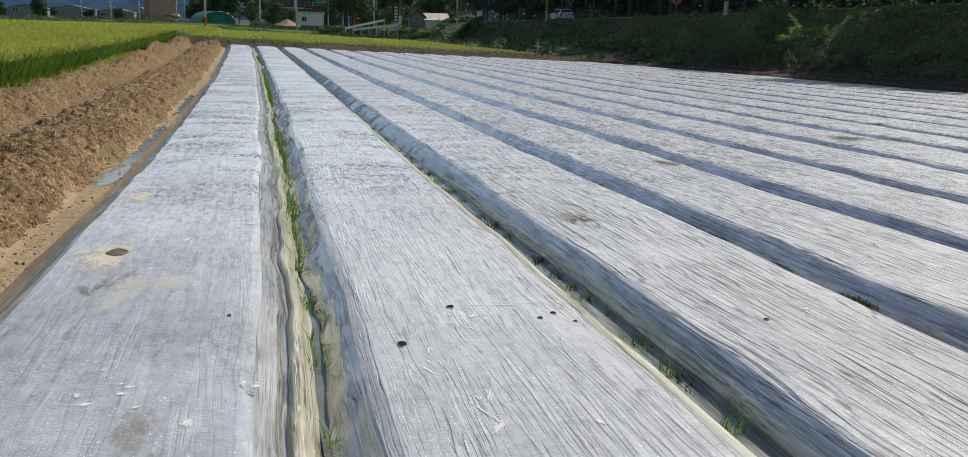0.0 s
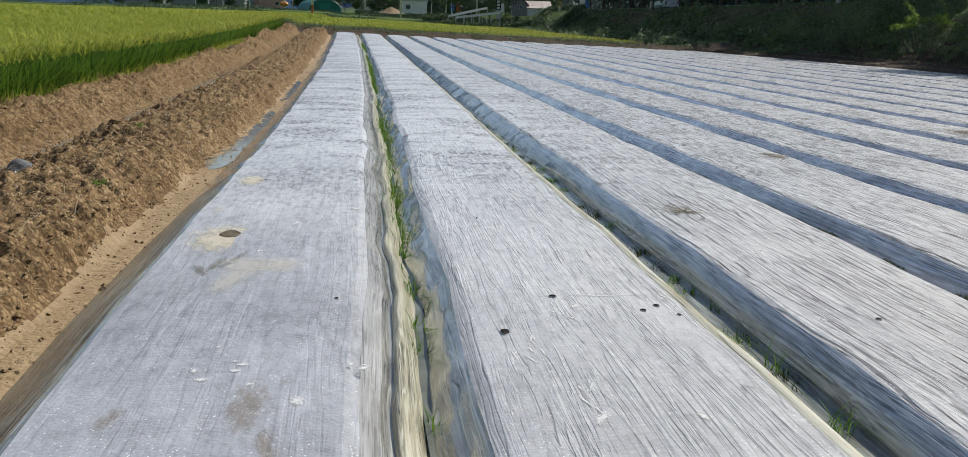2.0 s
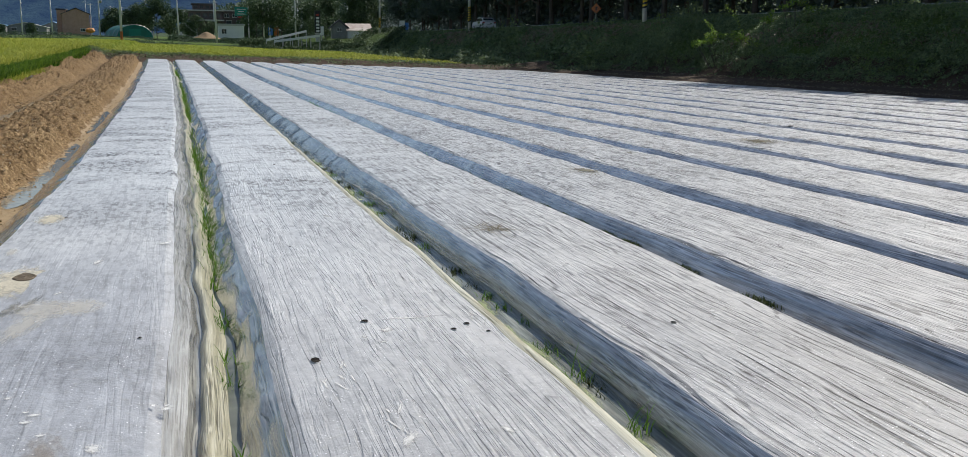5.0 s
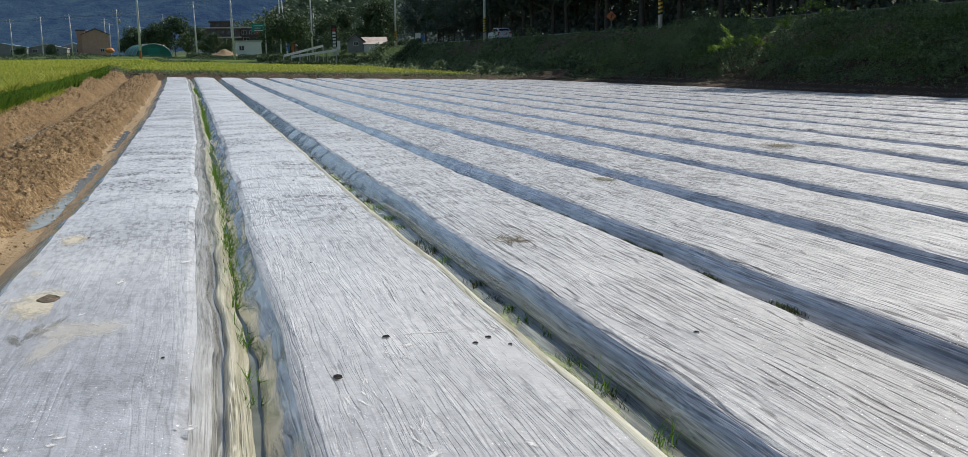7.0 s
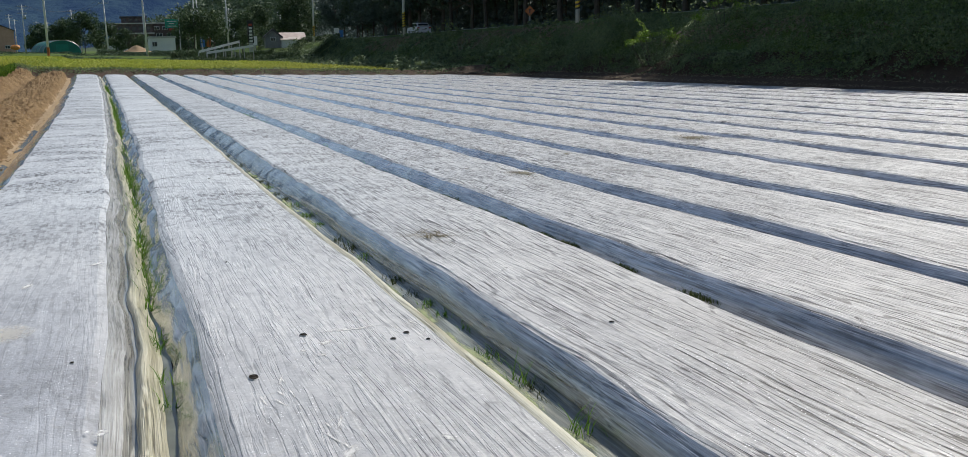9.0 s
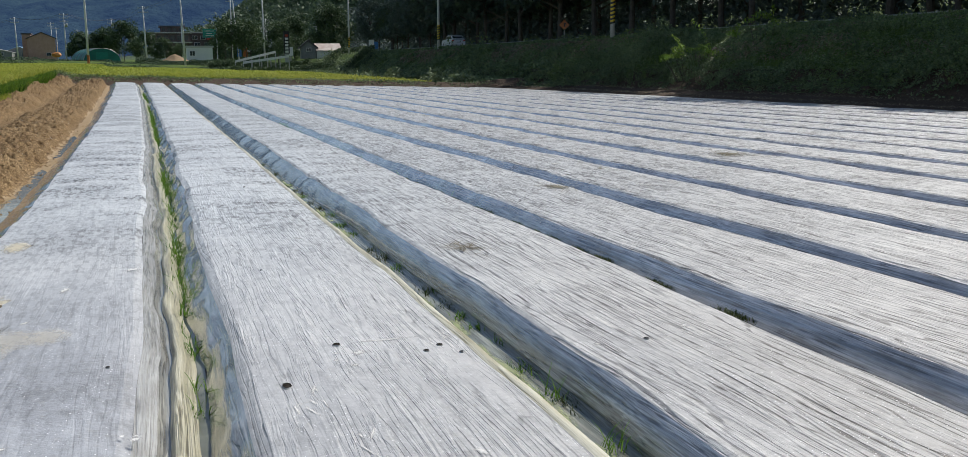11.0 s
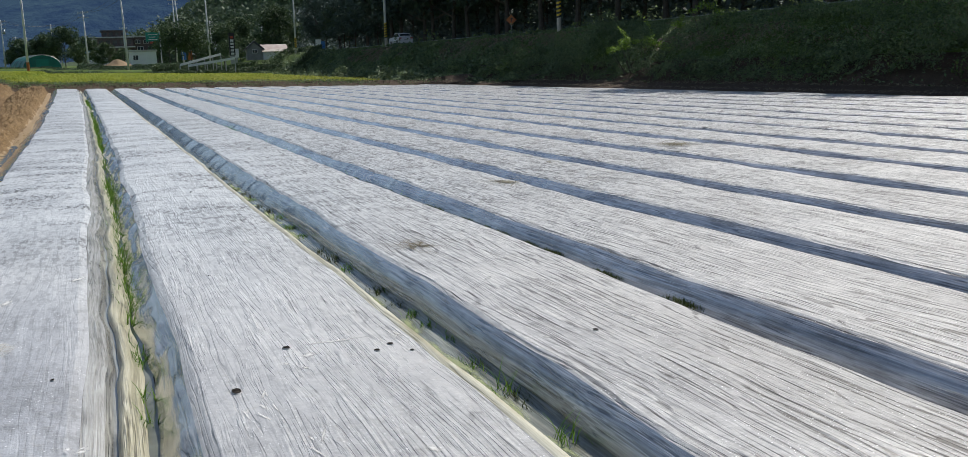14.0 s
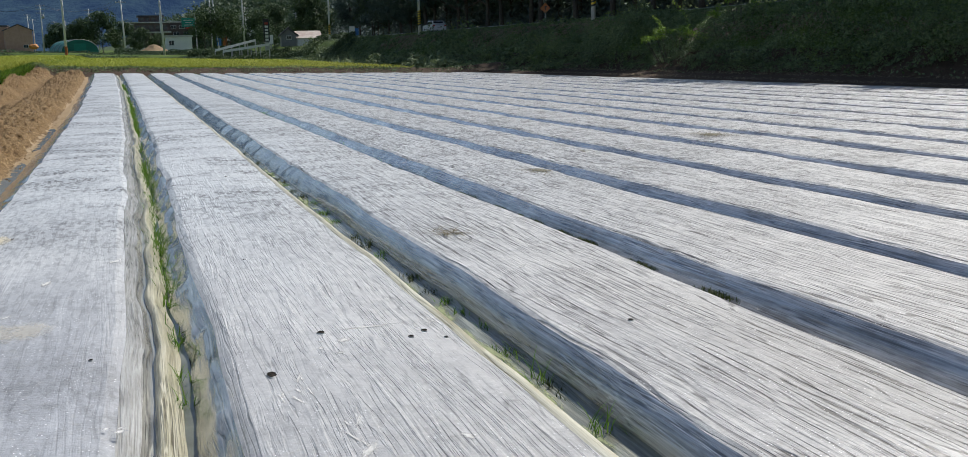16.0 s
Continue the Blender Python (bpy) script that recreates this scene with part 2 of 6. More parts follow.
def folded_material(name, low, mid, high, gloss=0.3, size=26, clear=0.5, soiled=0.0):
    """Loose film lying in long folds: fold shade and shine painted as streaks along the rows, dirt and damp showing
    through.
    """
    m, n, l, p = material(name)
    flat, stretched = film_coords(n, l)
    times = lambda a, b: maths(n, l, "MULTIPLY", a, b)
    plus = lambda a, b: maths(n, l, "ADD", a, b)
    long_, fine = stretched((1, 0.02, 1.2), 1, size, 4, 0.6), stretched((1, 0.03, 1.2), -2, size * 2.6, 3, 0.6, 5.0)
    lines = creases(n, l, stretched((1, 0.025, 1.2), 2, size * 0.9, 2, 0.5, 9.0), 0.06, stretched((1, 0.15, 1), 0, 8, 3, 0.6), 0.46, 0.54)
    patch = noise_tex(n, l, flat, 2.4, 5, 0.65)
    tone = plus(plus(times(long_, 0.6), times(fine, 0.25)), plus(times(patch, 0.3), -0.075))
    # Fold lines: shade of the folds painted as darker tone
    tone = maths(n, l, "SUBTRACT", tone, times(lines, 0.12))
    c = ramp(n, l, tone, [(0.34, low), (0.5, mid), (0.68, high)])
    dust = ramp(n, l, noise_tex(n, l, flat, 24, 5), [(0.56, (0, 0, 0)), (0.76, (1, 1, 1))])
    c = mix(n, l, times(dust, 0.3), c, mid)
    stain = ramp(n, l, stretched((1, 0.1, 1.0), 0, 12, 6, 0.7, 33.0), [(0.50, (0, 0, 0)), (0.62, (1, 1, 1))])
    c = mix(n, l, times(stain, soiled), c, (0.20, 0.165, 0.12))
    # Highlights along taut ridges, painted as pale lines
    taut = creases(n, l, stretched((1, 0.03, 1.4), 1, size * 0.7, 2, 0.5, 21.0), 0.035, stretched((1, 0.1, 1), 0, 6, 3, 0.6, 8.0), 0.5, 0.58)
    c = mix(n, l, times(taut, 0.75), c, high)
    l.new(c, p.inputs["Base Color"])
    p.inputs["Roughness"].default_value = gloss
    h = maths(n, l, "SUBTRACT", plus(long_, times(fine, 0.35)), times(lines, 0.4))
    bump(n, l, p, h, clear, 0.02)
    return m


def soil_material(name, dark, mid, light, wet=0.0):
    """Crumbly earth: crumbs of two sizes, shade in their crevices painted dark, pale grit and damp patches."""
    m, n, l, p = material(name)
    v = coords(n, l, space="Object")
    times = lambda a, b: maths(n, l, "MULTIPLY", a, b)
    big, small, grit = noise_tex(n, l, v, 0.8, 4), noise_tex(n, l, v, 9, 6, 0.65), noise_tex(n, l, v, 60, 4, 0.7)

    def crumbs(size, warp):
        shift = n.new("ShaderNodeTexNoise")
        shift.inputs["Scale"].default_value = size * 0.6
        l.new(v, shift.inputs["Vector"])
        bent = n.new("ShaderNodeVectorMath")
        bent.operation = "MULTIPLY_ADD"
        l.new(shift.outputs["Color"], bent.inputs[0])
        bent.inputs[1].default_value = (warp / size,) * 3
        l.new(v, bent.inputs[2])
        vo = n.new("ShaderNodeTexVoronoi")
        vo.inputs["Scale"].default_value = size
        l.new(bent.outputs[0], vo.inputs["Vector"])
        sep = n.new("ShaderNodeSeparateColor")
        l.new(vo.outputs["Color"], sep.inputs[0])
        return vo.outputs["Distance"], sep.outputs[0]

    d1, c1 = crumbs(42, 0.9)
    d2, c2 = crumbs(17, 1.1)
    t = maths(n, l, "ADD", times(big, 0.35), times(small, 0.4))
    t = maths(n, l, "ADD", t, maths(n, l, "ADD", times(c1, 0.17), times(c2, 0.10)))
    c = ramp(n, l, t, [(0.33, dark), (0.51, mid), (0.7, light)])
    c = mix(n, l, times(ramp(n, l, grit, [(0.57, (0, 0, 0)), (0.65, (1, 1, 1))]), 0.5), c, light)
    # Crevices between crumbs, darkened in the colour for their shade
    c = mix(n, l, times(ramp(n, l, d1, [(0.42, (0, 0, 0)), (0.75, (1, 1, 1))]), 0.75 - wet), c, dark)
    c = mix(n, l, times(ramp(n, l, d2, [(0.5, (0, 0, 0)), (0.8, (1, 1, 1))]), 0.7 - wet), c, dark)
    l.new(c, p.inputs["Base Color"])
    p.inputs["Roughness"].default_value = 0.95 - wet * 0.5
    p.inputs["Specular IOR Level"].default_value = 0.2 + wet * 0.3
    first = bump(n, l, None, maths(n, l, "SUBTRACT", small, times(d2, 0.6)), 0.7, 0.022)
    bump(n, l, p, maths(n, l, "SUBTRACT", times(grit, 0.6), d1), 0.6, 0.008, first)
    return m


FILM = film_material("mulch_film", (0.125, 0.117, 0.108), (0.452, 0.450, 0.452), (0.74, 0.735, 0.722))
# Same film as the tops, paler: skylight on the flanks is in the colour
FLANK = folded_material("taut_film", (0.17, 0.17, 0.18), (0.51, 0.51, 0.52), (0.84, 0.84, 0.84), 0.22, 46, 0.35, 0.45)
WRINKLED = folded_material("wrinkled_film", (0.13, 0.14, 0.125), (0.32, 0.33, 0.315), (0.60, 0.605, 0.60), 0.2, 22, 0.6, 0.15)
for film, silver in ((FLANK, 0.5), (WRINKLED, 0.3)):
    shader = film.node_tree.nodes["Principled BSDF"]
    shader.inputs["Metallic"].default_value = silver
    shader.inputs["Coat Weight"].default_value, shader.inputs["Coat Roughness"].default_value = 1.0, 0.12
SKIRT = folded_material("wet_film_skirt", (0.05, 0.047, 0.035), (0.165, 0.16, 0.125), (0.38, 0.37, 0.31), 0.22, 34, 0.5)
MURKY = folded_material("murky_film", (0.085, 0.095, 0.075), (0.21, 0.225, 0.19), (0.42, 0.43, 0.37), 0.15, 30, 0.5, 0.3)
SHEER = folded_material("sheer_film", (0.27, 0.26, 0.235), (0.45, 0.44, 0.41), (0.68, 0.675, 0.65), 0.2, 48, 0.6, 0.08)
# Darker film for the groove: its fold shadow is put into the colour
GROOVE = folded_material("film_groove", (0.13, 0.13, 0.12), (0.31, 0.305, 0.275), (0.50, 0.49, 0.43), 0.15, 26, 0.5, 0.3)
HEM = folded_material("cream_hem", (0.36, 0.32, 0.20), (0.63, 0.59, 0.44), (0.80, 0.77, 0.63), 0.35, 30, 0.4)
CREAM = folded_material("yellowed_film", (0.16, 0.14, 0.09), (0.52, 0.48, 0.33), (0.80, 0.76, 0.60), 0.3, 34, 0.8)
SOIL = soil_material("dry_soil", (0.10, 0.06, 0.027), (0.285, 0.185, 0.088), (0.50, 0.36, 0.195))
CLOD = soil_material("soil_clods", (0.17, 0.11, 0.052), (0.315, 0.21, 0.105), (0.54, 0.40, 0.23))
SAND = soil_material("damp_silt", (0.26, 0.178, 0.085), (0.345, 0.24, 0.12), (0.42, 0.30, 0.16), 0.6)
GRASSLAND = leafy("grassland", (0.05, 0.09, 0.02), (0.12, 0.17, 0.04), 0.3, 0.0, 0.9, 0.0)
EARTH = soil_material("field_earth", (0.05, 0.033, 0.022), (0.10, 0.068, 0.044), (0.17, 0.118, 0.078))
ASPHALT = plain("asphalt", (0.045, 0.045, 0.047), (0.065, 0.065, 0.065), 2, 0.9)
RICE = leafy("rice_leaf", (0.015, 0.065, 0.01), (0.20, 0.34, 0.04), 0.25, 0.35, 0.5, 0.75)
RICE_HEAD = leafy("rice_ear", (0.20, 0.27, 0.035), (0.54, 0.54, 0.10), 0.3, 0.35)
GRASS = leafy("furrow_grass", (0.06, 0.16, 0.02), (0.2, 0.34, 0.05), 2, 0.35)
WEED = leafy("bank_weeds", (0.05, 0.09, 0.054), (0.30, 0.37, 0.175), 0.5, 0.2, 0.55, 0.3)
DRYWEED = leafy("dry_bank_weeds", (0.20, 0.145, 0.122), (0.40, 0.31, 0.25), 0.5, 0.15, 0.55, 0.3)
CRESTGRASS = leafy("crest_grass", (0.09, 0.15, 0.045), (0.24, 0.32, 0.11), 0.6, 0.3)
BUSHLEAF = leafy("bush_leaf", (0.15, 0.27, 0.04), (0.34, 0.47, 0.10), 1, 0.4)
TREELEAF = leafy("tree_leaf", (0.085, 0.125, 0.11), (0.135, 0.18, 0.145), 0.3, 0.06)
# Haze over the wood is put into this paler, bluer leaf colour
WOODLEAF = leafy("shaded_wood_leaf", (0.10, 0.14, 0.14), (0.17, 0.215, 0.205), 0.3, 0.06)
BARK = plain("bark", (0.06, 0.05, 0.042), (0.13, 0.11, 0.095), 4, 0.9, 0, 0.8, 0.03)
CONCRETE = plain("concrete", (0.42, 0.41, 0.39), (0.56, 0.55, 0.52), 3, 0.8)


# ---- helpers of the scene ----
def mesh_of(name, verts, faces, mat, smooth=False):
    me = bpy.data.meshes.new(name)
    me.from_pydata([tuple(v) for v in verts] if not isinstance(verts, np.ndarray) else verts.tolist(), [], faces if isinstance(faces, list) else faces.tolist())
    for m in mat if isinstance(mat, (list, tuple)) else [mat]:
        me.materials.append(m)
    if smooth:
        me.polygons.foreach_set("use_smooth", [True] * len(me.polygons))
    me.update()
    return me


def part(name, bm, mat, parent=None, label="", smooth=False):
    """Links a bmesh as one mesh object, under its thing where one is given."""
    me = bpy.data.meshes.new(name)
    bm.to_mesh(me)
    bm.free()
    me.materials.append(mat)
    if smooth:
        me.polygons.foreach_set("use_smooth", [True] * len(me.polygons))
    ob = new(name, me)
    ob.parent = parent
    return tagged(ob, label)


def empty(name, x, y, z, turn=0.0):
    ob = new(name)
    ob.matrix_basis = pose(x, y, z, 0, 0, turn)
    return ob


def box(bm, x0, x1, y0, y1, z0, z1, bevel=0.0):
    made = bmesh.ops.create_cube(bm, size=1)["verts"]
    bmesh.ops.scale(bm, vec=(x1 - x0, y1 - y0, z1 - z0), verts=made)
    bmesh.ops.translate(bm, vec=((x0 + x1) / 2, (y0 + y1) / 2, (z0 + z1) / 2), verts=made)
    if bevel:
        edges = list({e for v in made for e in v.link_edges})
        bmesh.ops.bevel(bm, geom=edges, offset=bevel, segments=2, affect="EDGES", profile=0.5)
    return bm


def boxed(*sizes, bevel=0.0):
    return box(bmesh.new(), *sizes, bevel=bevel)


def rod(bm, a, b, r0, r1, sides=8):
    """A tapered rod from a to b."""
    a, b = Vector(a), Vector(b)
    turn = (b - a).to_track_quat("Z", "Y").to_matrix().to_4x4()
    bmesh.ops.create_cone(bm, cap_ends=True, segments=sides, radius1=r0, radius2=r1, depth=(b - a).length,
                          matrix=Matrix.Translation((a + b) / 2) @ turn)
    return bm


def rodded(a, b, r0, r1, sides=8):
    return rod(bmesh.new(), a, b, r0, r1, sides)


def prism(outline, y0, y1):
    """An upright outline of (x, z) drawn from y0 to y1."""
    bm = bmesh.new()
    a = [bm.verts.new((x, y0, z)) for x, z in outline]
    b = [bm.verts.new((x, y1, z)) for x, z in outline]
    n = len(outline)
    bm.faces.new(a)
    bm.faces.new(b[::-1])
    for i in range(n):
        bm.faces.new((a[i], b[i], b[(i + 1) % n], a[(i + 1) % n]))
    bmesh.ops.recalc_face_normals(bm, faces=bm.faces)
    return bm


def lattice(seed, n=256):
    return np.random.default_rng(seed).random((n, n))


LATTICE = lattice(5)


def value_noise(x, y):
    x, y = np.asarray(x, float), np.asarray(y, float)
    i, j = np.floor(x).astype(int), np.floor(y).astype(int)
    u, v = x - i, y - j
    u, v = u * u * (3 - 2 * u), v * v * (3 - 2 * v)
    g = lambda a, b: LATTICE[a % 256, b % 256]
    return (g(i, j) * (1 - u) + g(i + 1, j) * u) * (1 - v) + (g(i, j + 1) * (1 - u) + g(i + 1, j + 1) * u) * v - 0.5


def fbm(x, y, scale, octaves=4, gain=0.5):
    total, a, s = 0.0, 1.0, scale
    for k in range(octaves):
        total = total + a * value_noise(np.asarray(x) * s + 17.3 * k, np.asarray(y) * s + 5.1 * k)
        a, s = a * gain, s * 2.03
    return total


def grid_mesh(name, xs, ys, height, mat, smooth=True):
    X, Y = np.meshgrid(xs, ys)
    Z = height(X, Y)
    nx, ny = len(xs), len(ys)
    v = np.stack([X.ravel(), Y.ravel(), Z.ravel()], 1)
    i = np.arange(nx * ny).reshape(ny, nx)
    q = np.stack([i[:-1, :-1].ravel(), i[:-1, 1:].ravel(), i[1:, 1:].ravel(), i[1:, :-1].ravel()], 1)
    return mesh_of(name, v, q, mat, smooth)


# ---- the lie of the land ----
def along(Y):
    return np.clip((np.asarray(Y, float) - 15) / 51, 0, 1) ** 1.5


def drift(Y):
    """The rows bend slightly away from the road towards their far end."""
    return -0.7 * along(Y)


def rise(X, Y):
    """The field climbs gently to its far end, more on the side away from the road."""
    return along(Y) * np.clip(0.61 - 0.027 * (np.asarray(X, float) + 1.8), 0, 0.85)


def beyond(Y):
    return np.interp(Y, [66.3, 67, 69, 70, 140, 150, 200, 400, 900, 2500], [0, 0.08, 0.42, 0.45, 0.72, 1.7, 2.3, 4.2, 9, 20])


def smooth01(t):
    t = np.clip(t, 0, 1)
    return t * t * (3 - 2 * t)


def road_level(Y):
    return 3.7 + 0.004 * np.clip(np.asarray(Y, float) - 90, 0, 200)


FOOT, CREST = 26.0, 32.0


def land(X, Y):
    """The height of the ground."""
    X, Y = np.asarray(X, float), np.asarray(Y, float)
    field = rise(X, Y) + beyond(Y)
    side = np.interp(X - drift(Y), [-60, -5.2, -4.6, -3.6, -2.7, -1.9, -1.5, 22.6, 24.5, 26], [0.3, 0.3, 0.2, -0.15, 0.05, -0.15, -0.06, -0.06, 0.12, 0.3])
    side = np.where(Y > 69, np.clip(side, 0, 1), side)
    low = field + side
    t = (X - FOOT) / (CREST - FOOT)
    high = 0.3 + (road_level(Y) - 0.3) * (0.06 * smooth01(t / 0.06) + 0.34 * np.clip(t, 0, 1) + 0.60 * smooth01(t)) + np.clip(X - 44, 0, 400) * 0.12
    return np.where(X > FOOT, np.maximum(high, np.where(X > FOOT + 3, low, high)), low)


# ---- ground, road, banks ----
def spread(*stretches):
    """Grid lines: stretches of (from, to, count)."""
    return np.unique(np.concatenate([np.linspace(a, b, n) for a, b, n in stretches]))


gx = spread((-2500, -300, 12), (-300, -60, 13), (-60, -6, 19), (-6, -1, 26), (-1, 22, 12), (22, 26, 9), (26, 28, 9), (28, 44, 33), (44, 300, 16), (300, 2500, 12))
gy = spread((-400, -40, 10), (-40, 0, 9), (0, 64, 33), (64, 72, 9), (72, 140, 18), (140, 152, 7), (152, 420, 28), (420, 2500, 14))
ground = new("ground", grid_mesh("ground", gx, gy, lambda X, Y: land(X, Y) + 0.03 * fbm(X, Y, 0.4), [EARTH, GRASSLAND]))
tagged(ground, "brown farm soil turning to green grassland towards the hills", "ground", kind="structure")
for f in ground.data.polygons:
    if f.center.y > 140 or f.center.x < -95 or f.center.x > 28.0:
        f.material_index = 1

ry = np.linspace(-40, 330, 75)
tagged(new("road", grid_mesh("road", np.linspace(33.4, 40.2, 5), ry, lambda X, Y: road_level(Y) + 0.06 + 0 * X, ASPHALT)),
       "grey asphalt road on top of the embankment", "road", kind="structure")

# the spoil ridge, gully and paddy bank beside the first bed
PROFILE_X = [-5.6, -5.0, -4.6, -4.4, -4.22, -4.02, -3.86, -3.72, -3.5, -3.4, -3.27, -3.1, -2.85, -2.5, -2.25, -2.08, -1.97, -1.87, -1.62, -1.4]
PROFILE_Z = [0.36, 0.40, 0.42, 0.41, 0.33, 0.17, 0.07, 0.04, 0.04, 0.07, 0.16, 0.23, 0.27, 0.28, 0.25, 0.17, 0.05, 0.008, 0.0, 0.0]


def spoil(X, Y):
    local = X - drift(Y)
    wander = 0.16 * fbm(Y * 0 + 3.7, Y, 0.35, 3)
    base = np.interp(local + wander - 0.05 * smooth01((Y - 9) / 5), PROFILE_X, PROFILE_Z)
    rough = smooth01((base - 0.015) / 0.05) * (1 - 0.7 * smooth01((0.14 - base) / 0.07) * (local < -3.3))
    lump = 0.09 * fbm(X, Y, 1.3, 3) + 0.10 * np.abs(fbm(X, Y, 4.5, 3)) + 0.08 * fbm(X, Y, 9, 3, 0.7) + 0.045 * np.abs(fbm(X, Y, 19, 2, 0.7))
    far_off = smooth01((Y - 20) / 25)
    base = base * (1 + far_off * (1.1 * fbm(Y * 0 + 9.4, Y, 0.22, 3) - 0.12))
    lump = lump + far_off * (0.22 * fbm(X, Y, 0.8, 3) + 0.10 * np.abs(fbm(X, Y, 2.2, 2))) + smooth01((Y - 9) / 9) * (0.10 * np.abs(fbm(X * 1.3, Y, 2.6, 4, 0.55)) - 0.02)
    end = smooth01((Y - 58) / 5) * smooth01((local + 5.0) / 0.8) * (local < -1.75)
    return rise(X, Y) + base + rough * lump + 0.12 * end * (0.6 + fbm(X, Y, 0.8, 2)) * rough + 0.006 * fbm(X, Y, 6, 2)


dx = spread((-6.4, -5.1, 20), (-5.1, -1.75, 150), (-1.75, -1.38, 8))
dy = np.concatenate([np.arange(-6, 3.0, 0.12), np.arange(3.0, 11, 0.026), np.arange(11, 14, 0.035), np.arange(14, 20, 0.05), np.arange(20, 32, 0.1), np.arange(32, 67.6, 0.22)])
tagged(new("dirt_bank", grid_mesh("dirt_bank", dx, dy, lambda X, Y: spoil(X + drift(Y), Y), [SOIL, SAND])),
       "heaped brown soil ridge with a muddy gully beside the rice", "earth bank", kind="structure")
for f in bpy.data.objects["dirt_bank"].data.polygons:
    if f.center.x > -1.88 + 0.05 * float(smooth01((f.center.y - 9) / 5)) + 0.12 * float(fbm(f.center.x, f.center.y, 2.5, 3)):
        f.material_index = 1
for v in bpy.data.objects["dirt_bank"].data.vertices:
    v.co.x += float(drift(v.co.y))

# a narrow earth path across the far end and along the foot of the embankment
tagged(new("headland", grid_mesh("headland", np.linspace(-6, 26, 129), np.linspace(66.3, 69.6, 16),
       lambda X, Y: land(X, Y) + 0.06 + 0.12 * fbm(X, Y, 1.1, 4), EARTH)), "rough brown earth strip at the end of the beds", "earth strip", kind="structure")
tagged(new("side_strip", grid_mesh("side_strip", np.linspace(22.75, 26.6, 18), np.linspace(-6, 68.5, 255),
       lambda X, Y: land(X, Y) + 0.02 + 0.10 * np.abs(fbm(X, Y, 0.9, 4)), EARTH)), "brown earth strip between beds and embankment", "earth strip", kind="structure")


# ---- film-covered beds ----
PITCH, FIRST, BED_END = 1.517, -2.643, 66.0


def bed_sections(k):
    """(left x, left side, top, right side): outlines of (offset, height)."""
    left_x = {1: -1.31, 2: 0.26}.get(k, FIRST + PITCH * k)
    top = {1: 1.13, 2: 1.20}.get(k, 1.165)
    left = [(-0.17, 0.006), (-0.11, 0.016), (-0.075, 0.024), (-0.062, 0.05), (-0.046, 0.095), (-0.026, 0.138), (0.0, 0.172), (0.03, 0.198), (0.06, 0.214)]
    if k == 3:
        left[:3] = [(-0.31, 0.014), (-0.20, 0.016), (-0.1, 0.02), (-0.075, 0.026)]
    if k == 1:
        left = [(-0.34, -0.01), (-0.31, 0.012), (-0.25, 0.06), (-0.17, 0.115), (-0.09, 0.165), (-0.04, 0.192), (0.0, 0.207), (0.03, 0.216)]
    if k == 2:
        us = np.linspace(-0.145, 0.09, 16)
        left = [(float(u), float(h)) for u, h in zip(us, np.interp(us, [-0.145, -0.11, -0.075, -0.045, -0.015, 0.015, 0.05, 0.09], [-0.005, 0.035, 0.075, 0.115, 0.15, 0.175, 0.198, 0.216]))]
    right = [(top - 0.02, 0.214), (top, 0.196), (top + 0.012, 0.165), (top + 0.02, 0.11), (top + 0.03, 0.05), (top + 0.045, 0.02), (top + 0.1, 0.008)]
    if k == 1:
        us = np.linspace(0.012, 0.30, 24)
        hs = np.interp(us, [0.0, 0.06, 0.115, 0.13, 0.145, 0.165, 0.18, 0.21, 0.26, 0.30], [0.203, 0.18, 0.145, 0.115, 0.095, 0.095, 0.125, 0.12, 0.06, 0.005])
        right = [(top - 0.03, 0.216), (top, 0.205)] + [(top + float(u), float(h)) for u, h in zip(us, hs)]
    if k == 2:
        right = [(top - 0.026, 0.216), (top - 0.006, 0.225), (top + 0.018, 0.224), (top + 0.036, 0.2), (top + 0.045, 0.12), (top + 0.055, 0.06), (top + 0.06, -0.01)]
    a, b = left[-1], right[0]
    inner = np.linspace(0, 1, 18)
    mid = [(a[0] + (b[0] - a[0]) * s, a[1] + (b[1] - a[1]) * s + 0.02 * (1 - (2 * s - 1) ** 2)) for s in inner]
    return left_x, left, mid, right


OUTLINES = {}


def film_z(x, y):
    """Height of the film's surface over a bed's top."""
    for k, (left_x, mid, centre) in OUTLINES.items():
        u = x - left_x - float(drift(y))
        if mid[0][0] <= u <= mid[-1][0]:
            us, hs = zip(*mid)
            dip = 0.018 * fbm(k * 9.1 + (u > centre) * 31, y, 0.5, 3) * smooth01(abs(u - centre) / 0.3 - 0.6) + 0.014 * fbm(u * 1.5 + k * 7, y, 1.1, 3)
            return float(rise(x, y) + np.interp(u, us, hs) + dip)
    return float(rise(x, y)) + 0.22


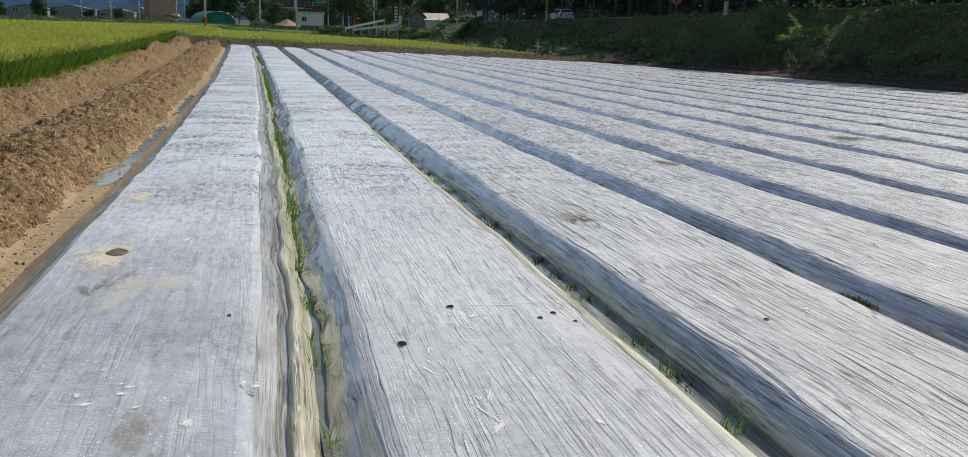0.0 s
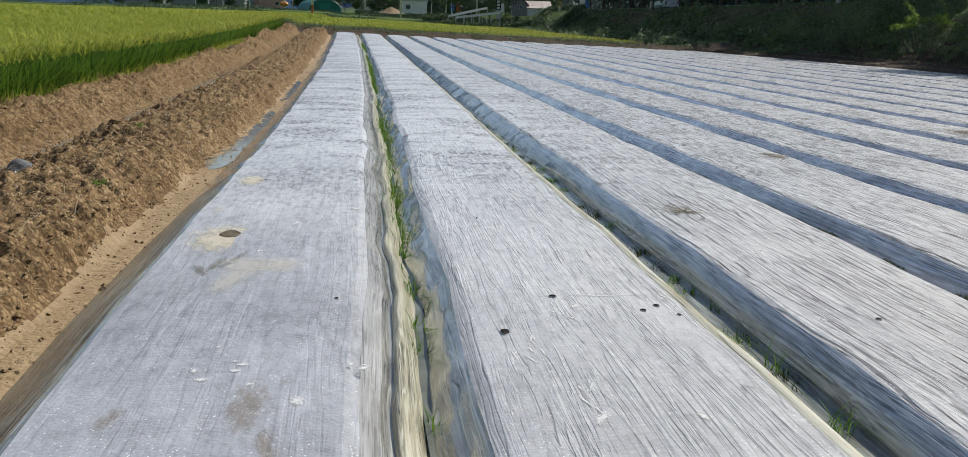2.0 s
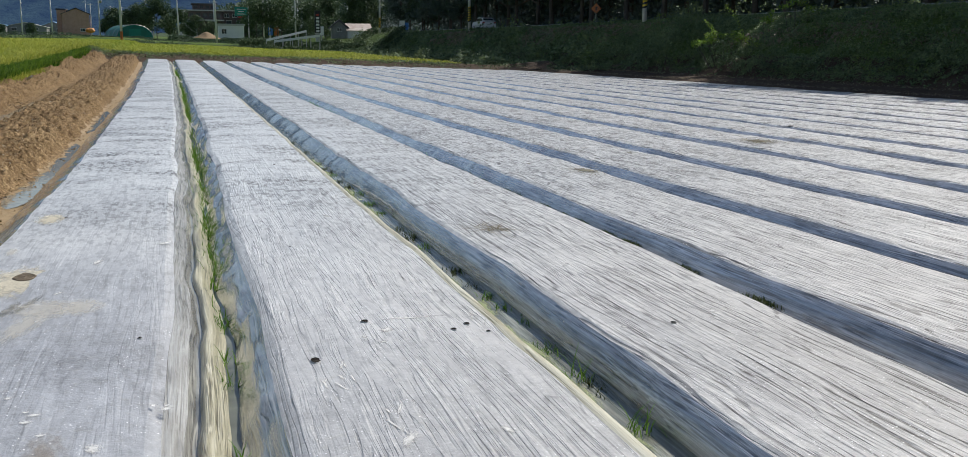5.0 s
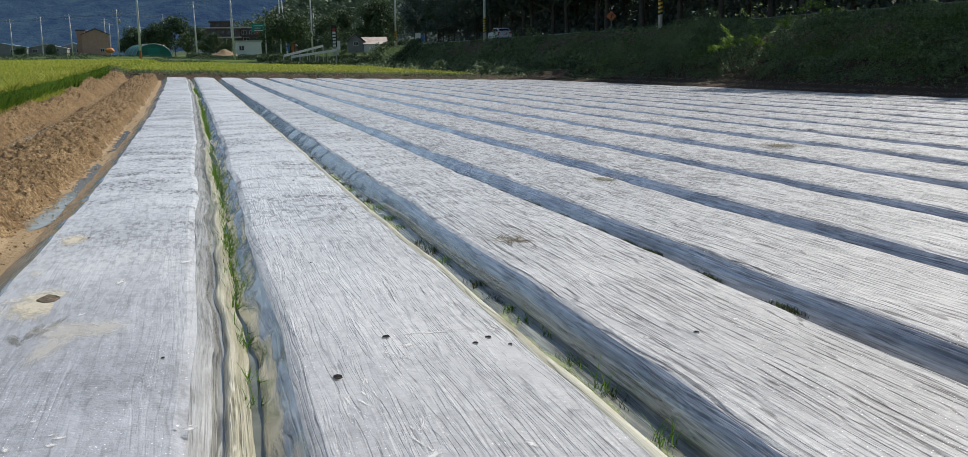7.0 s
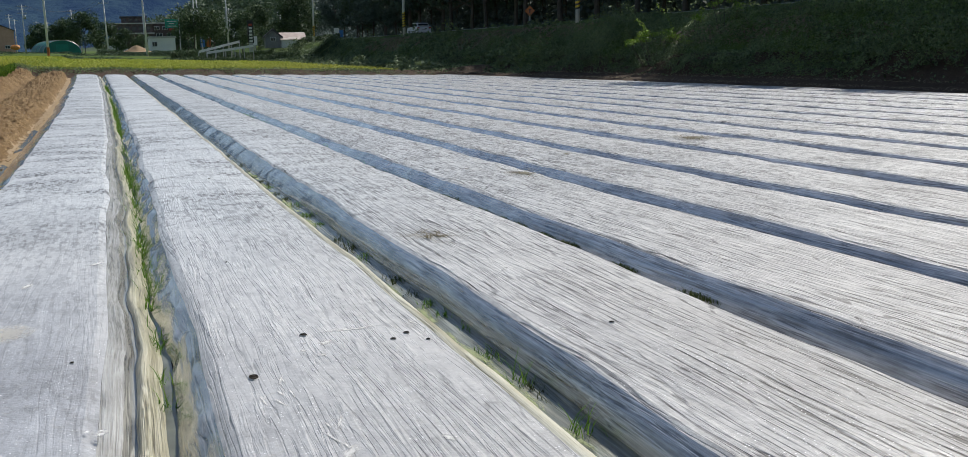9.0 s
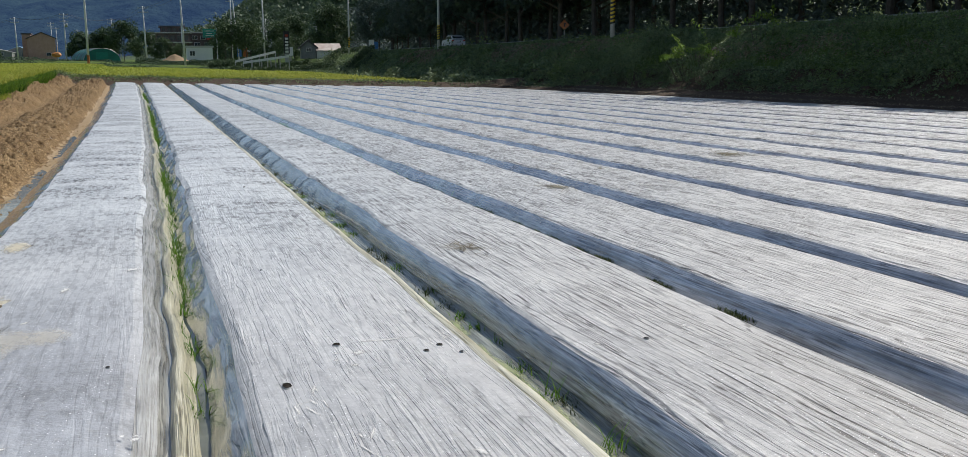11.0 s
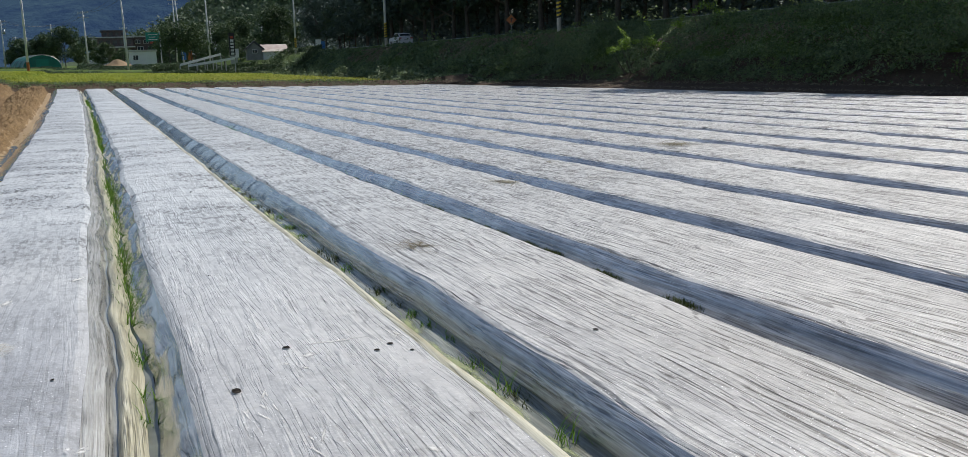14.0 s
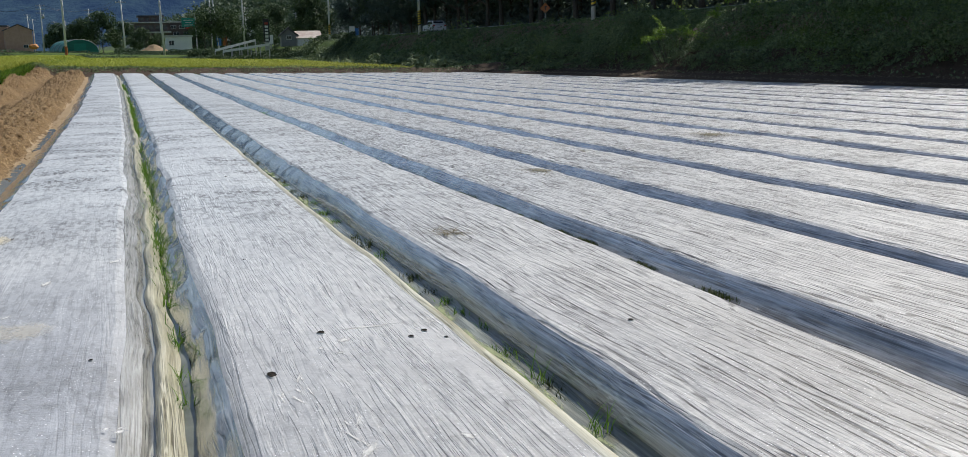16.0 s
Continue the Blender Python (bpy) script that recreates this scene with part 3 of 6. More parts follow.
def bed(k):
    """A raised bed in its film: top, two sides and the cut end."""
    left_x, left, mid, right = bed_sections(k)
    near = k <= 5
    ys = np.concatenate([np.arange(-4, 2, 0.5), np.arange(2, 14, 0.05 if near else 0.15), np.arange(14, 30, 0.12 if near else 0.3), np.arange(30, BED_END, 0.4), [BED_END]])
    centre = (mid[0][0] + mid[-1][0]) / 2
    thing = empty("mulched_bed", left_x, 0, 0)

    def sheet(name, outline, mat, label, fold=0.0, far_mat=None):
        us, hs = np.array(outline).T
        U, Y = np.meshgrid(us, ys)
        H = np.repeat(hs[None, :], len(ys), 0)
        sway = np.where(U < centre, 0.075 * fbm(Y * 0 + k * 3.3, Y, 0.35, 4), 0.06 * fbm(Y * 0 + k * 5.9 + 40, Y, 0.35, 4))
        sway = sway + (0.015 if k == 3 else 0.03) * fbm(Y * 0 + k * 2.7 + (U > centre) * 13, Y, 1.2, 3) * smooth01((Y - 6) / 6)
        if k == 2:
            sway = np.where(U > centre, 0.06 * fbm(Y * 0 + k * 5.9 + 40, Y, 0.35, 4) * (1 - 0.65 * smooth01((Y - 6) / 4)), sway)
        sway = sway * smooth01(np.abs(U - centre) / 0.5 - 0.1)
        dip = 0.018 * fbm(Y * 0 + k * 9.1 + (U > centre) * 31, Y, 0.5, 3) * smooth01(np.abs(U - centre) / 0.3 - 0.6) + 0.014 * fbm(U * 1.5 + k * 7, Y, 1.1, 3)
        ragged = 0.012 * fbm(U * 3 + k * 4.1 + (U > centre) * 17, Y, 2.1, 4, 0.65) * smooth01((Y - 6) / 6) * smooth01(np.abs(U - centre) / 0.2 - 1.6)
        dent = 0.16 * np.clip(fbm(U * 5 + k * 8.3, Y, 2.4, 4, 0.6) - 0.10, 0, 0.5) * smooth01((Y - 7) / 4) * smooth01((0.12 - U) / 0.08)
        H = H + (dip + ragged - dent * {1: 0, 2: 0.5, 3: 0.09, 4: 0.1}.get(k, 0.08)) * smooth01(H / 0.12)
        if fold:
            loose = smooth01((U - right[1 if k == 1 else 0][0]) / 0.08) if U.mean() > centre else smooth01((us[-1] - U) / 0.06)
            H = H + fold * fbm(U * 26 + 0.9 * fbm(U, Y, 0.8, 2), Y * 0.5, 1.0, 3) * loose
            if k == 2:
                H = H + 0.05 * fbm(U * 7, Y * 2.2, 1.0, 3) * loose * smooth01(H / 0.05)
            sway = sway + 0.05 * fbm(Y * 0 + 77, Y, 0.9, 3) * loose
        if k > 2:
            U = np.where(U < 0, np.maximum(U * (1 + 1.7 * smooth01((Y - 5) / 15)), -0.25 if k > 3 else -0.31), U)
        X = left_x + U + sway + drift(Y)
        Z = rise(X, Y) + H
        nx, ny = len(us), len(ys)
        v = np.stack([X.ravel() - left_x, Y.ravel(), Z.ravel()], 1)
        i = np.arange(nx * ny).reshape(ny, nx)
        q = np.stack([i[:-1, :-1].ravel(), i[:-1, 1:].ravel(), i[1:, 1:].ravel(), i[1:, :-1].ravel()], 1)
        ob = new(name, mesh_of(name, v, q, [mat, far_mat] if far_mat else mat, True))
        if far_mat:
            for f in ob.data.polygons:
                if f.center.y > 8.6 + 3 * float(fbm(f.center.x * 4, f.center.y, 1.2, 3)):
                    f.material_index = 1
        ob.parent = thing
        tagged(ob, label)

    OUTLINES[k] = (left_x, mid, centre)
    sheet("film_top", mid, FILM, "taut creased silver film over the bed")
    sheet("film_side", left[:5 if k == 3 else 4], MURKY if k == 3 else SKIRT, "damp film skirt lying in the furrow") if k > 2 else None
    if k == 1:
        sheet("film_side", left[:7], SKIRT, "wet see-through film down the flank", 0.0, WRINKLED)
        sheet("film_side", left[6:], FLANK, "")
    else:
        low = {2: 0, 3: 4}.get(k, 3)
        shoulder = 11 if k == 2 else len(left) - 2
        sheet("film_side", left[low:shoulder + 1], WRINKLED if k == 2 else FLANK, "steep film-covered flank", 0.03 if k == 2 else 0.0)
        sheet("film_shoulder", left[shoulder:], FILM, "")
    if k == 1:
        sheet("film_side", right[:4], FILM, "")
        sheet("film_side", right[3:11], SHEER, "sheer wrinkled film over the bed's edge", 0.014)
        sheet("film_skirt", right[10:15], GROOVE, "dirty loose film sunk into a groove, fold shadow in its colour", 0.02)
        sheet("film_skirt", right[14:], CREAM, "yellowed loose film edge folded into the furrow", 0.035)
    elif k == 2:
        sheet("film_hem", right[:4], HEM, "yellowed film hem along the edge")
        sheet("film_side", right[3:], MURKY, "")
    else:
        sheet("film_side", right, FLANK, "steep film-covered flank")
    if k == 3:
        sheet("film_hem", [(-0.325, 0.012), (-0.312, 0.026), (-0.296, 0.022)], HEM, "thin pale rolled hem of the skirt")
    outline = [(u, h) for u, h in left + mid[1:-1] + right if h > 0]
    for end in (-4.0, BED_END):
        bm = bmesh.new()
        x = float(drift(end))
        bm.faces.new([bm.verts.new((u + x, end, float(rise(left_x + u, end)) + h)) for u, h in [(outline[0][0], -0.05)] + outline + [(outline[-1][0], -0.05)]])
        bm.normal_update()
        part("film_end", bm, FILM, thing)
    return tagged(thing, "long raised soil bed wrapped in wrinkled silver-grey plastic film", "planting bed", "mulched beds of the field")


BEDS = {k: bed(k) for k in range(1, 17)}


# ---- blades, leaves, trees ----
def blades(roots, lengths, widths, lean, droop, rng, segs=3):
    """Arched grass blades, one strip each, tapering to the tip."""
    n = len(roots)
    a = rng.uniform(0, 2 * np.pi, n)
    d = np.stack([np.cos(a), np.sin(a), np.zeros(n)], 1)
    side = np.stack([-np.sin(a), np.cos(a), np.zeros(n)], 1)
    verts = []
    for s in range(segs + 1):
        t = s / segs
        out = (lean * t + droop * t * t) * lengths
        up = lengths * (t - 0.5 * droop * t ** 3)
        c = roots + d * out[:, None] + np.stack([0 * up, 0 * up, up], 1)
        w = widths * (1 - t) ** 0.7 * 0.5 + 0.0006
        verts += [c - side * w[:, None], c + side * w[:, None]]
    v = np.stack(verts, 1).reshape(-1, 3)
    b = (np.arange(n) * 2 * (segs + 1))[:, None]
    q = np.concatenate([b + np.array([[2 * s, 2 * s + 1, 2 * s + 3, 2 * s + 2]]) for s in range(segs)], 0)
    return v, q


def leaves(centres, size, rng, flat=0.5):
    """Small pointed leaf quads, turned at random."""
    n = len(centres)
    a, tilt = rng.uniform(0, 2 * np.pi, n), rng.normal(0, flat, n)
    L = size * rng.uniform(0.6, 1.3, n)
    d = np.stack([np.cos(a) * np.cos(tilt), np.sin(a) * np.cos(tilt), np.sin(tilt)], 1)
    s = np.stack([-np.sin(a), np.cos(a), rng.normal(0, 0.4, n)], 1)
    s /= np.linalg.norm(s, axis=1)[:, None]
    p = [centres - d * (L * 0.5)[:, None], centres + s * (L * 0.3)[:, None], centres + d * (L * 0.55)[:, None], centres - s * (L * 0.3)[:, None]]
    v = np.stack(p, 1).reshape(-1, 3)
    return v, np.arange(4 * n).reshape(n, 4)


def stuff(name, v, q, mat, label, category):
    return tagged(new(name, mesh_of(name, v, q, mat)), label, category, kind="stuff")


# rice: a lower leafy canopy with blades standing in and on it
rng = np.random.default_rng(11)


def paddy(X, Y):
    """The paddy's floor: beside the beds a step up, behind them sunk below the headland's bank."""
    return np.where(Y > 69.5, land(X, Y) - 0.14 - 0.26 * smooth01((135 - Y) / 62) - 0.10 * smooth01((X - 4) / 8), rise(X, Y) + 0.36)


def rice_roots(x0, x1, y0, y1, dx_, dy_, per, spread_):
    X, Y = np.meshgrid(np.arange(x0, x1, dx_), np.arange(y0, y1, dy_))
    X, Y = np.repeat(X.ravel(), per), np.repeat(Y.ravel(), per)
    X = X + rng.normal(0, spread_, len(X)) + drift(Y)
    Y = Y + rng.normal(0, spread_, len(Y))
    return np.stack([X, Y, paddy(X, Y)], 1)


def rice_patch(name, roots, length, width, mats, ear=0.35, segs=2):
    n = len(roots)
    ln = length * rng.uniform(0.75, 1.12, n)
    v, q = blades(roots, ln, np.full(n, width) * rng.uniform(0.7, 1.3, n), rng.uniform(0.05, 0.4, n), rng.uniform(0.15, 0.8, n), rng, segs)
    stuff(name, v, q, mats[0], "dense green rice plants standing in the paddy", "rice")
    m = rng.random(n) < ear
    r = roots[m].copy()
    r[:, 2] += length * rng.uniform(0.66, 0.84, m.sum())
    v, q = blades(r, np.full(m.sum(), length * 0.3), np.full(m.sum(), width * 1.5), rng.uniform(0.2, 0.7, m.sum()), rng.uniform(0.5, 1.1, m.sum()), rng, segs)
    stuff(name.replace("plants", "ears"), v, q, mats[1], "yellow-green ripening rice ears over the leaves", "rice")


rice_patch("rice_plants", rice_roots(-6.6, -4.6, 8, 30, 0.24, 0.17, 14, 0.035), 0.80, 0.017, (RICE, RICE_HEAD), 0.4, 3)
rice_patch("rice_plants_side", rice_roots(-12, -4.6, -6, 8, 0.4, 0.35, 8, 0.06), 0.80, 0.03, (RICE, RICE_HEAD), 0.6)
r0 = rice_roots(-4.8, -4.52, 8, 40, 0.12, 0.17, 5, 0.04)
v, q = blades(r0, rng.uniform(0.15, 0.4, len(r0)), np.full(len(r0), 0.014), rng.uniform(0.1, 0.6, len(r0)), rng.uniform(0.2, 0.9, len(r0)), rng)
stuff("rice_stubble", v, q, RICE_HEAD, "pale yellow-green lower leaves of the rice", "rice")
rice_patch("rice_plants_mid", rice_roots(-6.6, -4.6, 30, 67, 0.3, 0.25, 10, 0.05), 0.80, 0.022, (RICE, RICE_HEAD), 0.4)
rice_patch("rice_plants_inner", rice_roots(-12, -6.6, 12, 50, 0.3, 0.3, 9, 0.06), 0.82, 0.022, (RICE, RICE_HEAD), 0.7)
rice_patch("rice_plants_back", rice_roots(-12, -6.6, 50, 70, 0.4, 0.4, 9, 0.1), 0.82, 0.035, (RICE, RICE_HEAD), 0.8)
rice_patch("rice_plants_wide", rice_roots(-34, -12, 20, 70, 0.6, 0.6, 9, 0.16), 0.84, 0.05, (RICE, RICE_HEAD), 0.8)
rice_patch("rice_plants_outer", rice_roots(-75, -34, 30, 70, 0.9, 0.9, 9, 0.3), 0.84, 0.08, (RICE, RICE_HEAD), 0.9)
rice_patch("rice_plants_end", rice_roots(-8, 20.3, 70.2, 73, 0.35, 0.4, 9, 0.08), 0.72, 0.04, (RICE, RICE_HEAD), 0.5)
rice_patch("rice_plants_behind", rice_roots(-24, 20.4, 73, 96, 0.5, 0.55, 7, 0.16), 0.80, 0.045, (RICE, RICE_HEAD), 0.5)
rice_patch("rice_plants_far", rice_roots(-40, 20.4, 96, 140, 0.8, 0.9, 7, 0.28), 0.80, 0.075, (RICE, RICE_HEAD), 0.5)
rice_patch("rice_plants_beyond", rice_roots(-80, -24, 73, 140, 1.2, 1.3, 7, 0.36), 0.80, 0.12, (RICE, RICE_HEAD), 0.5)


def canopy(X, Y):
    return paddy(X, Y) + 0.40 + 0.06 * fbm(X, Y, 1.5, 3)


CANOPY = leafy("rice_canopy", (0.08, 0.155, 0.018), (0.23, 0.30, 0.035), 1.8, 0.1, 0.8, 0.0)
tagged(new("rice_canopy", grid_mesh("rice_canopy", np.linspace(-90, -6.4, 120), np.linspace(4, 140, 220), lambda X, Y: canopy(X, Y) - 0.3 * smooth01((X + 7.5) / 1.0), CANOPY)),
       "thick yellow-green rice crop seen across its tops", "rice", kind="stuff")
tagged(new("rice_canopy", grid_mesh("rice_canopy", np.linspace(-6.4, 20.6, 55), np.linspace(71.5, 140, 90), lambda X, Y: canopy(X, Y) - 0.35 * smooth01((73.0 - Y) / 1.5), CANOPY)),
       "thick yellow-green rice crop beyond the beds", "rice", kind="stuff")


# weeds over the embankment
def thin_patch(X, Y):
    """Where the bank's cover is dry and thin: long patches on its upper half."""
    return smooth01((fbm(X * 1.6, Y * 0.5, 0.22, 4) + 0.16) / 0.16) * smooth01((X - 28.2) / 0.8) * (1 - smooth01((X - 31.2) / 0.5))


def weeds(name, n, x0, x1, y0, y1, size, mat, label, lift=0.5, flat=0.6, dry=None):
    X, Y = rng.uniform(x0, x1, n), rng.uniform(y0, y1, n)
    if dry is not None:
        keep = rng.random(n) < (thin_patch(X, Y) if dry else 1 - 0.9 * thin_patch(X, Y))
        X, Y = X[keep], Y[keep]
    n = len(X)
    mound = np.clip(0.42 + fbm(X, Y, 0.45, 3) * 2.6, 0.06, 1.5) * np.clip(0.75 + fbm(X, Y, 1.6, 3) * 1.6, 0.15, 1.5)
    Z = land(X, Y) + lift * mound * rng.random(n) ** 0.3 * (1 - 0.9 * smooth01((X - 29.4) / 2.2))
    v, q = leaves(np.stack([X, Y, Z], 1), size, rng, flat)
    return stuff(name, v, q, mat, label, "weeds")


weeds("field_edge_weeds", 16000, 20.2, 27, 69.5, 140, 0.3, WEED, "rough weeds between the rice and the embankment", 0.6)
weeds("strip_weeds", 3500, 24.6, 27.6, 58, 72, 0.2, WEED, "low weeds at the foot of the embankment", 0.4)
weeds("strip_weeds", 1200, 25.7, 26.6, 15, 70, 0.14, WEED, "low weeds at the foot of the embankment", 0.3)
weeds("embankment_weeds", 125000, 26.1, 32.8, 18, 62, 0.105, WEED, "dark green creeping weeds covering the embankment", 1.5, 0.7, False)
weeds("embankment_weeds", 40000, 26.1, 32.8, 62, 190, 0.30, WEED, "dark green creeping weeds covering the embankment", 1.15, 0.6, False)
weeds("dry_weeds", 52000, 28.2, 31.8, 18, 120, 0.13, DRYWEED, "dull brown dying weeds in patches on the embankment", 0.35, 0.6, True)

def shrubs(name, n, x0, x1, y0, y1, mat, seed):
    """Low rounded clumps of weeds, each a shell of small leaves."""
    r = np.random.default_rng(seed)
    cs, rs, ns = [], [], []
    for i in range(n):
        x, y = r.uniform(x0, x1), y0 + (y1 - y0) * r.random() ** 1.3
        if abs(y - 45.5) < 3.2:
            continue
        w = r.uniform(0.45, 1.1)
        h = w * r.uniform(0.55, 0.9)
        cs.append((x, y, float(land(x, y)) + h * 0.55)); rs.append((w, w * 1.2, h)); ns.append(int(480 * w))
    d = r.normal(size=(sum(ns), 3))
    d /= np.linalg.norm(d, axis=1)[:, None]
    pts = np.repeat(np.array(cs), ns, 0) + d * np.repeat(np.array(rs), ns, 0) * r.uniform(0.86, 1.06, (len(d), 1))
    v, q = leaves(pts, 0.12, r, 0.6)
    return stuff(name, v, q, mat, "rounded clumps of green weeds on the embankment", "weeds")


shrubs("weed_clumps", 120, 26.4, 29.8, 20, 90, WEED, 88)
shrubs("weed_clumps", 46, 26.4, 30.2, 22, 80, CRESTGRASS, 89)
n = 16000
X, Y = 31.7 + 1.5 * rng.random(n), 16 + 150 * rng.random(n) ** 1.3
v, q = blades(np.stack([X, Y, land(X, Y) - 0.02], 1), rng.uniform(0.1, 0.28, n), np.full(n, 0.022), rng.uniform(0.1, 0.6, n), rng.uniform(0.2, 0.8, n), rng)
stuff("crest_grass", v, q, CRESTGRASS, "short green grass along the embankment's crest", "grass")


def crown(centres, radii, count, size, seed):
    r = np.random.default_rng(seed)
    pts = []
    for c, rad, m in zip(centres, radii, count):
        d = r.normal(size=(m, 3))
        d /= np.linalg.norm(d, axis=1)[:, None]
        pts.append(np.array(c) + d * np.array(rad) * (r.random((m, 1)) ** 0.35))
    return leaves(np.concatenate(pts), size, r, 0.7)


def tree(name, x, y, z, height, width, seed, bare=0.3, leaf=None, size=0.32, count=2600, label="dark green broadleaf roadside tree with a grey trunk"):
    """Tapered trunk, limbs, and a loose crown of small leaves in many clumps."""
    r = random.Random(seed)
    top = empty(name, x, y, z)
    bm = bmesh.new()
    knee = Vector((r.uniform(-.2, .2), r.uniform(-.2, .2), height * bare))
    rod(bm, (0, 0, -0.3), knee, 0.013 * height, 0.010 * height)
    tip = Vector((r.uniform(-.4, .4), r.uniform(-.4, .4), height * 0.8))
    rod(bm, knee, tip, 0.010 * height, 0.004 * height)
    centres, radii, counts = [], [], []
    n = 15
    for i in range(n):
        a = i * 2.4 + r.uniform(-.4, .4)
        h = bare + (1 - bare) * (0.12 + 0.8 * (i / n))
        reach = width * 0.5 * (1 - 0.65 * ((h - bare) / (1 - bare)) ** 1.6) * r.uniform(0.45, 0.95)
        c = Vector((math.cos(a) * reach, math.sin(a) * reach, height * h))
        start = knee.lerp(tip, max(0.0, (h - bare) / (1 - bare) * 0.8 - 0.1))
        rod(bm, start, c, 0.006 * height, 0.002 * height, 5)
        centres.append(tuple(c))
        s = width * r.uniform(0.16, 0.27)
        radii.append((s, s, s * r.uniform(0.6, 0.9)))
        counts.append(count // n)
    part("trunk", bm, BARK, top)
    v, q = crown(centres, radii, counts, size, seed)
    ob = new("crown", mesh_of("crown", v, q, leaf or TREELEAF))
    ob.parent = top
    return tagged(top, label, "tree")


random.seed(3)
# Tall crowns, their height set so that the shade covers the bank
kinds = [tree("roadside_tree", 44, 71 + 8 * i, float(land(44, 71 + 8 * i)), 21 + 1.3 * i, 13 + i * .5, 40 + i, 0.16, count=5400, size=0.76) for i in range(4)]
for o in kinds:
    tagged(o, group="trees along the road")
place = random.Random(8)
for row, (x0, gap, n) in enumerate(((43.0, 6.4, 29), (51, 8, 22), (59, 9, 20))):
    for i in range(n):
        y = 18 + row * 3 + i * gap + place.uniform(-1.5, 1.5)
        x = x0 + place.uniform(-1.2, 1.2)
        if row == 0 and (55.1 <= y <= 63.5 or 67 <= y <= 99):
            continue
        o = copy_thing(kinds[place.randrange(4)], pose(x, y, float(land(x, y)), 0, 0, place.uniform(0, 360)))
        if y < 46 and row == 0:
            o.scale = (0.95, 0.95, 0.93)
        if y > 150:
            o.scale = (0.55, 0.55, 0.55)


# Extra trees, added to throw shade on the bank and earth strip
for i in range(5):
    y = 36.5 + i * 3.4 + place.uniform(-0.6, 0.6)
    o = copy_thing(kinds[(i + 1) % 4], pose(45.2, y, float(land(45.2, y)), 0, 0, place.uniform(0, 360)))
# Smaller trees, added to close sunny gaps over the bank
for i in range(6):
    y = 21 + i * 4.6 + place.uniform(-0.8, 0.8)
    o = copy_thing(kinds[i % 4], pose(41.8, y, float(land(41.8, y)), 0, 0, place.uniform(0, 360)))
    o.scale = (0.7, 0.7, 0.68)

# wooded slope behind the trees, and hills
def wood(name, n, where, size, per, mat, label, seed, crown_r=2.6):
    r = np.random.default_rng(seed)
    c = where(r, n)
    d = r.normal(size=(n, per, 3))
    d /= np.linalg.norm(d, axis=2)[:, :, None]
    d[:, :, 2] = np.abs(d[:, :, 2]) * 0.9
    p = c[:, None, :] + d * (crown_r * r.uniform(0.7, 1.3, (n, 1, 1))) * r.random((n, per, 1)) ** 0.3
    v, q = leaves(p.reshape(-1, 3), size, r, 0.7)
    return stuff(name, v, q, mat, label, "wood")


def behind_road(r, n):
    X, Y = r.uniform(47, 90, n), r.uniform(5, 330, n)
    return np.stack([X, Y, land(X, Y) + np.where(X > 60, r.uniform(0, 12, n), r.uniform(-0.5, 2.5, n))], 1)


wood("roadside_wood", 3800, behind_road, 0.6, 34, WOODLEAF, "dense dark wood behind the roadside trees", 21)


def hill_z(X, Y, x0, y0, rx, ry, h):
    return h * np.exp(-(((X - x0) / rx) ** 2 + ((Y - y0) / ry) ** 2)) + 0.05 * h * fbm(X, Y, 0.012, 4)


HILLLEAF = leafy("hill_leaf", (0.07, 0.11, 0.075), (0.12, 0.17, 0.095), 0.05, 0.2)
HILL = plain("hill_forest", (0.03, 0.06, 0.02), (0.06, 0.10, 0.03), 0.05, 0.9, 0, 0.9, 3.0)


def near_hill(X, Y):
    return land(np.minimum(X, 26), Y) - 3 + hill_z(X, Y, 148, 520, 85, 150, 108)


tagged(new("wooded_hill", grid_mesh("wooded_hill", np.linspace(-60, 420, 90), np.linspace(250, 760, 80), near_hill, HILL)), "green wooded hillside behind the village", "hill", kind="structure")


def on_hill(r, n):
    X, Y = r.uniform(0, 220, n), r.uniform(300, 540, n)
    return np.stack([X, Y, near_hill(X, Y) + r.uniform(0, 4, n)], 1)


wood("hill_wood", 3400, on_hill, 1.7, 22, HILLLEAF, "green mixed forest on the hillside", 22, 4.2)


def far_material():
    m, n, l, p = material("distant_forest")
    v = coords(n, l)
    fac = noise_tex(n, l, v, 0.02, 6, 0.65)
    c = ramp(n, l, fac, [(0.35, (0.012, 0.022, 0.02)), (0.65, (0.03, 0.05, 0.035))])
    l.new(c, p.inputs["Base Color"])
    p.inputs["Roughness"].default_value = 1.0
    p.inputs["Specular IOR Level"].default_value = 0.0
    # Blue haze before the mountain, painted as a faint glow of its own
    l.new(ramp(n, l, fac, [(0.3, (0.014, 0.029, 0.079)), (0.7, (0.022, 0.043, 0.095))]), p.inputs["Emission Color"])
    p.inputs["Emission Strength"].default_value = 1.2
    bump(n, l, p, noise_tex(n, l, v, 0.06, 5), 1.0, 8.0)
    return m


def far_hill(X, Y):
    return (20 + hill_z(X, Y, -250, 1700, 620, 420, 150) + hill_z(X, Y, 350, 2100, 700, 420, 170) + hill_z(X, Y, 230, 1150, 260, 170, 75)) * smooth01((Y - 780) / 400) - 4


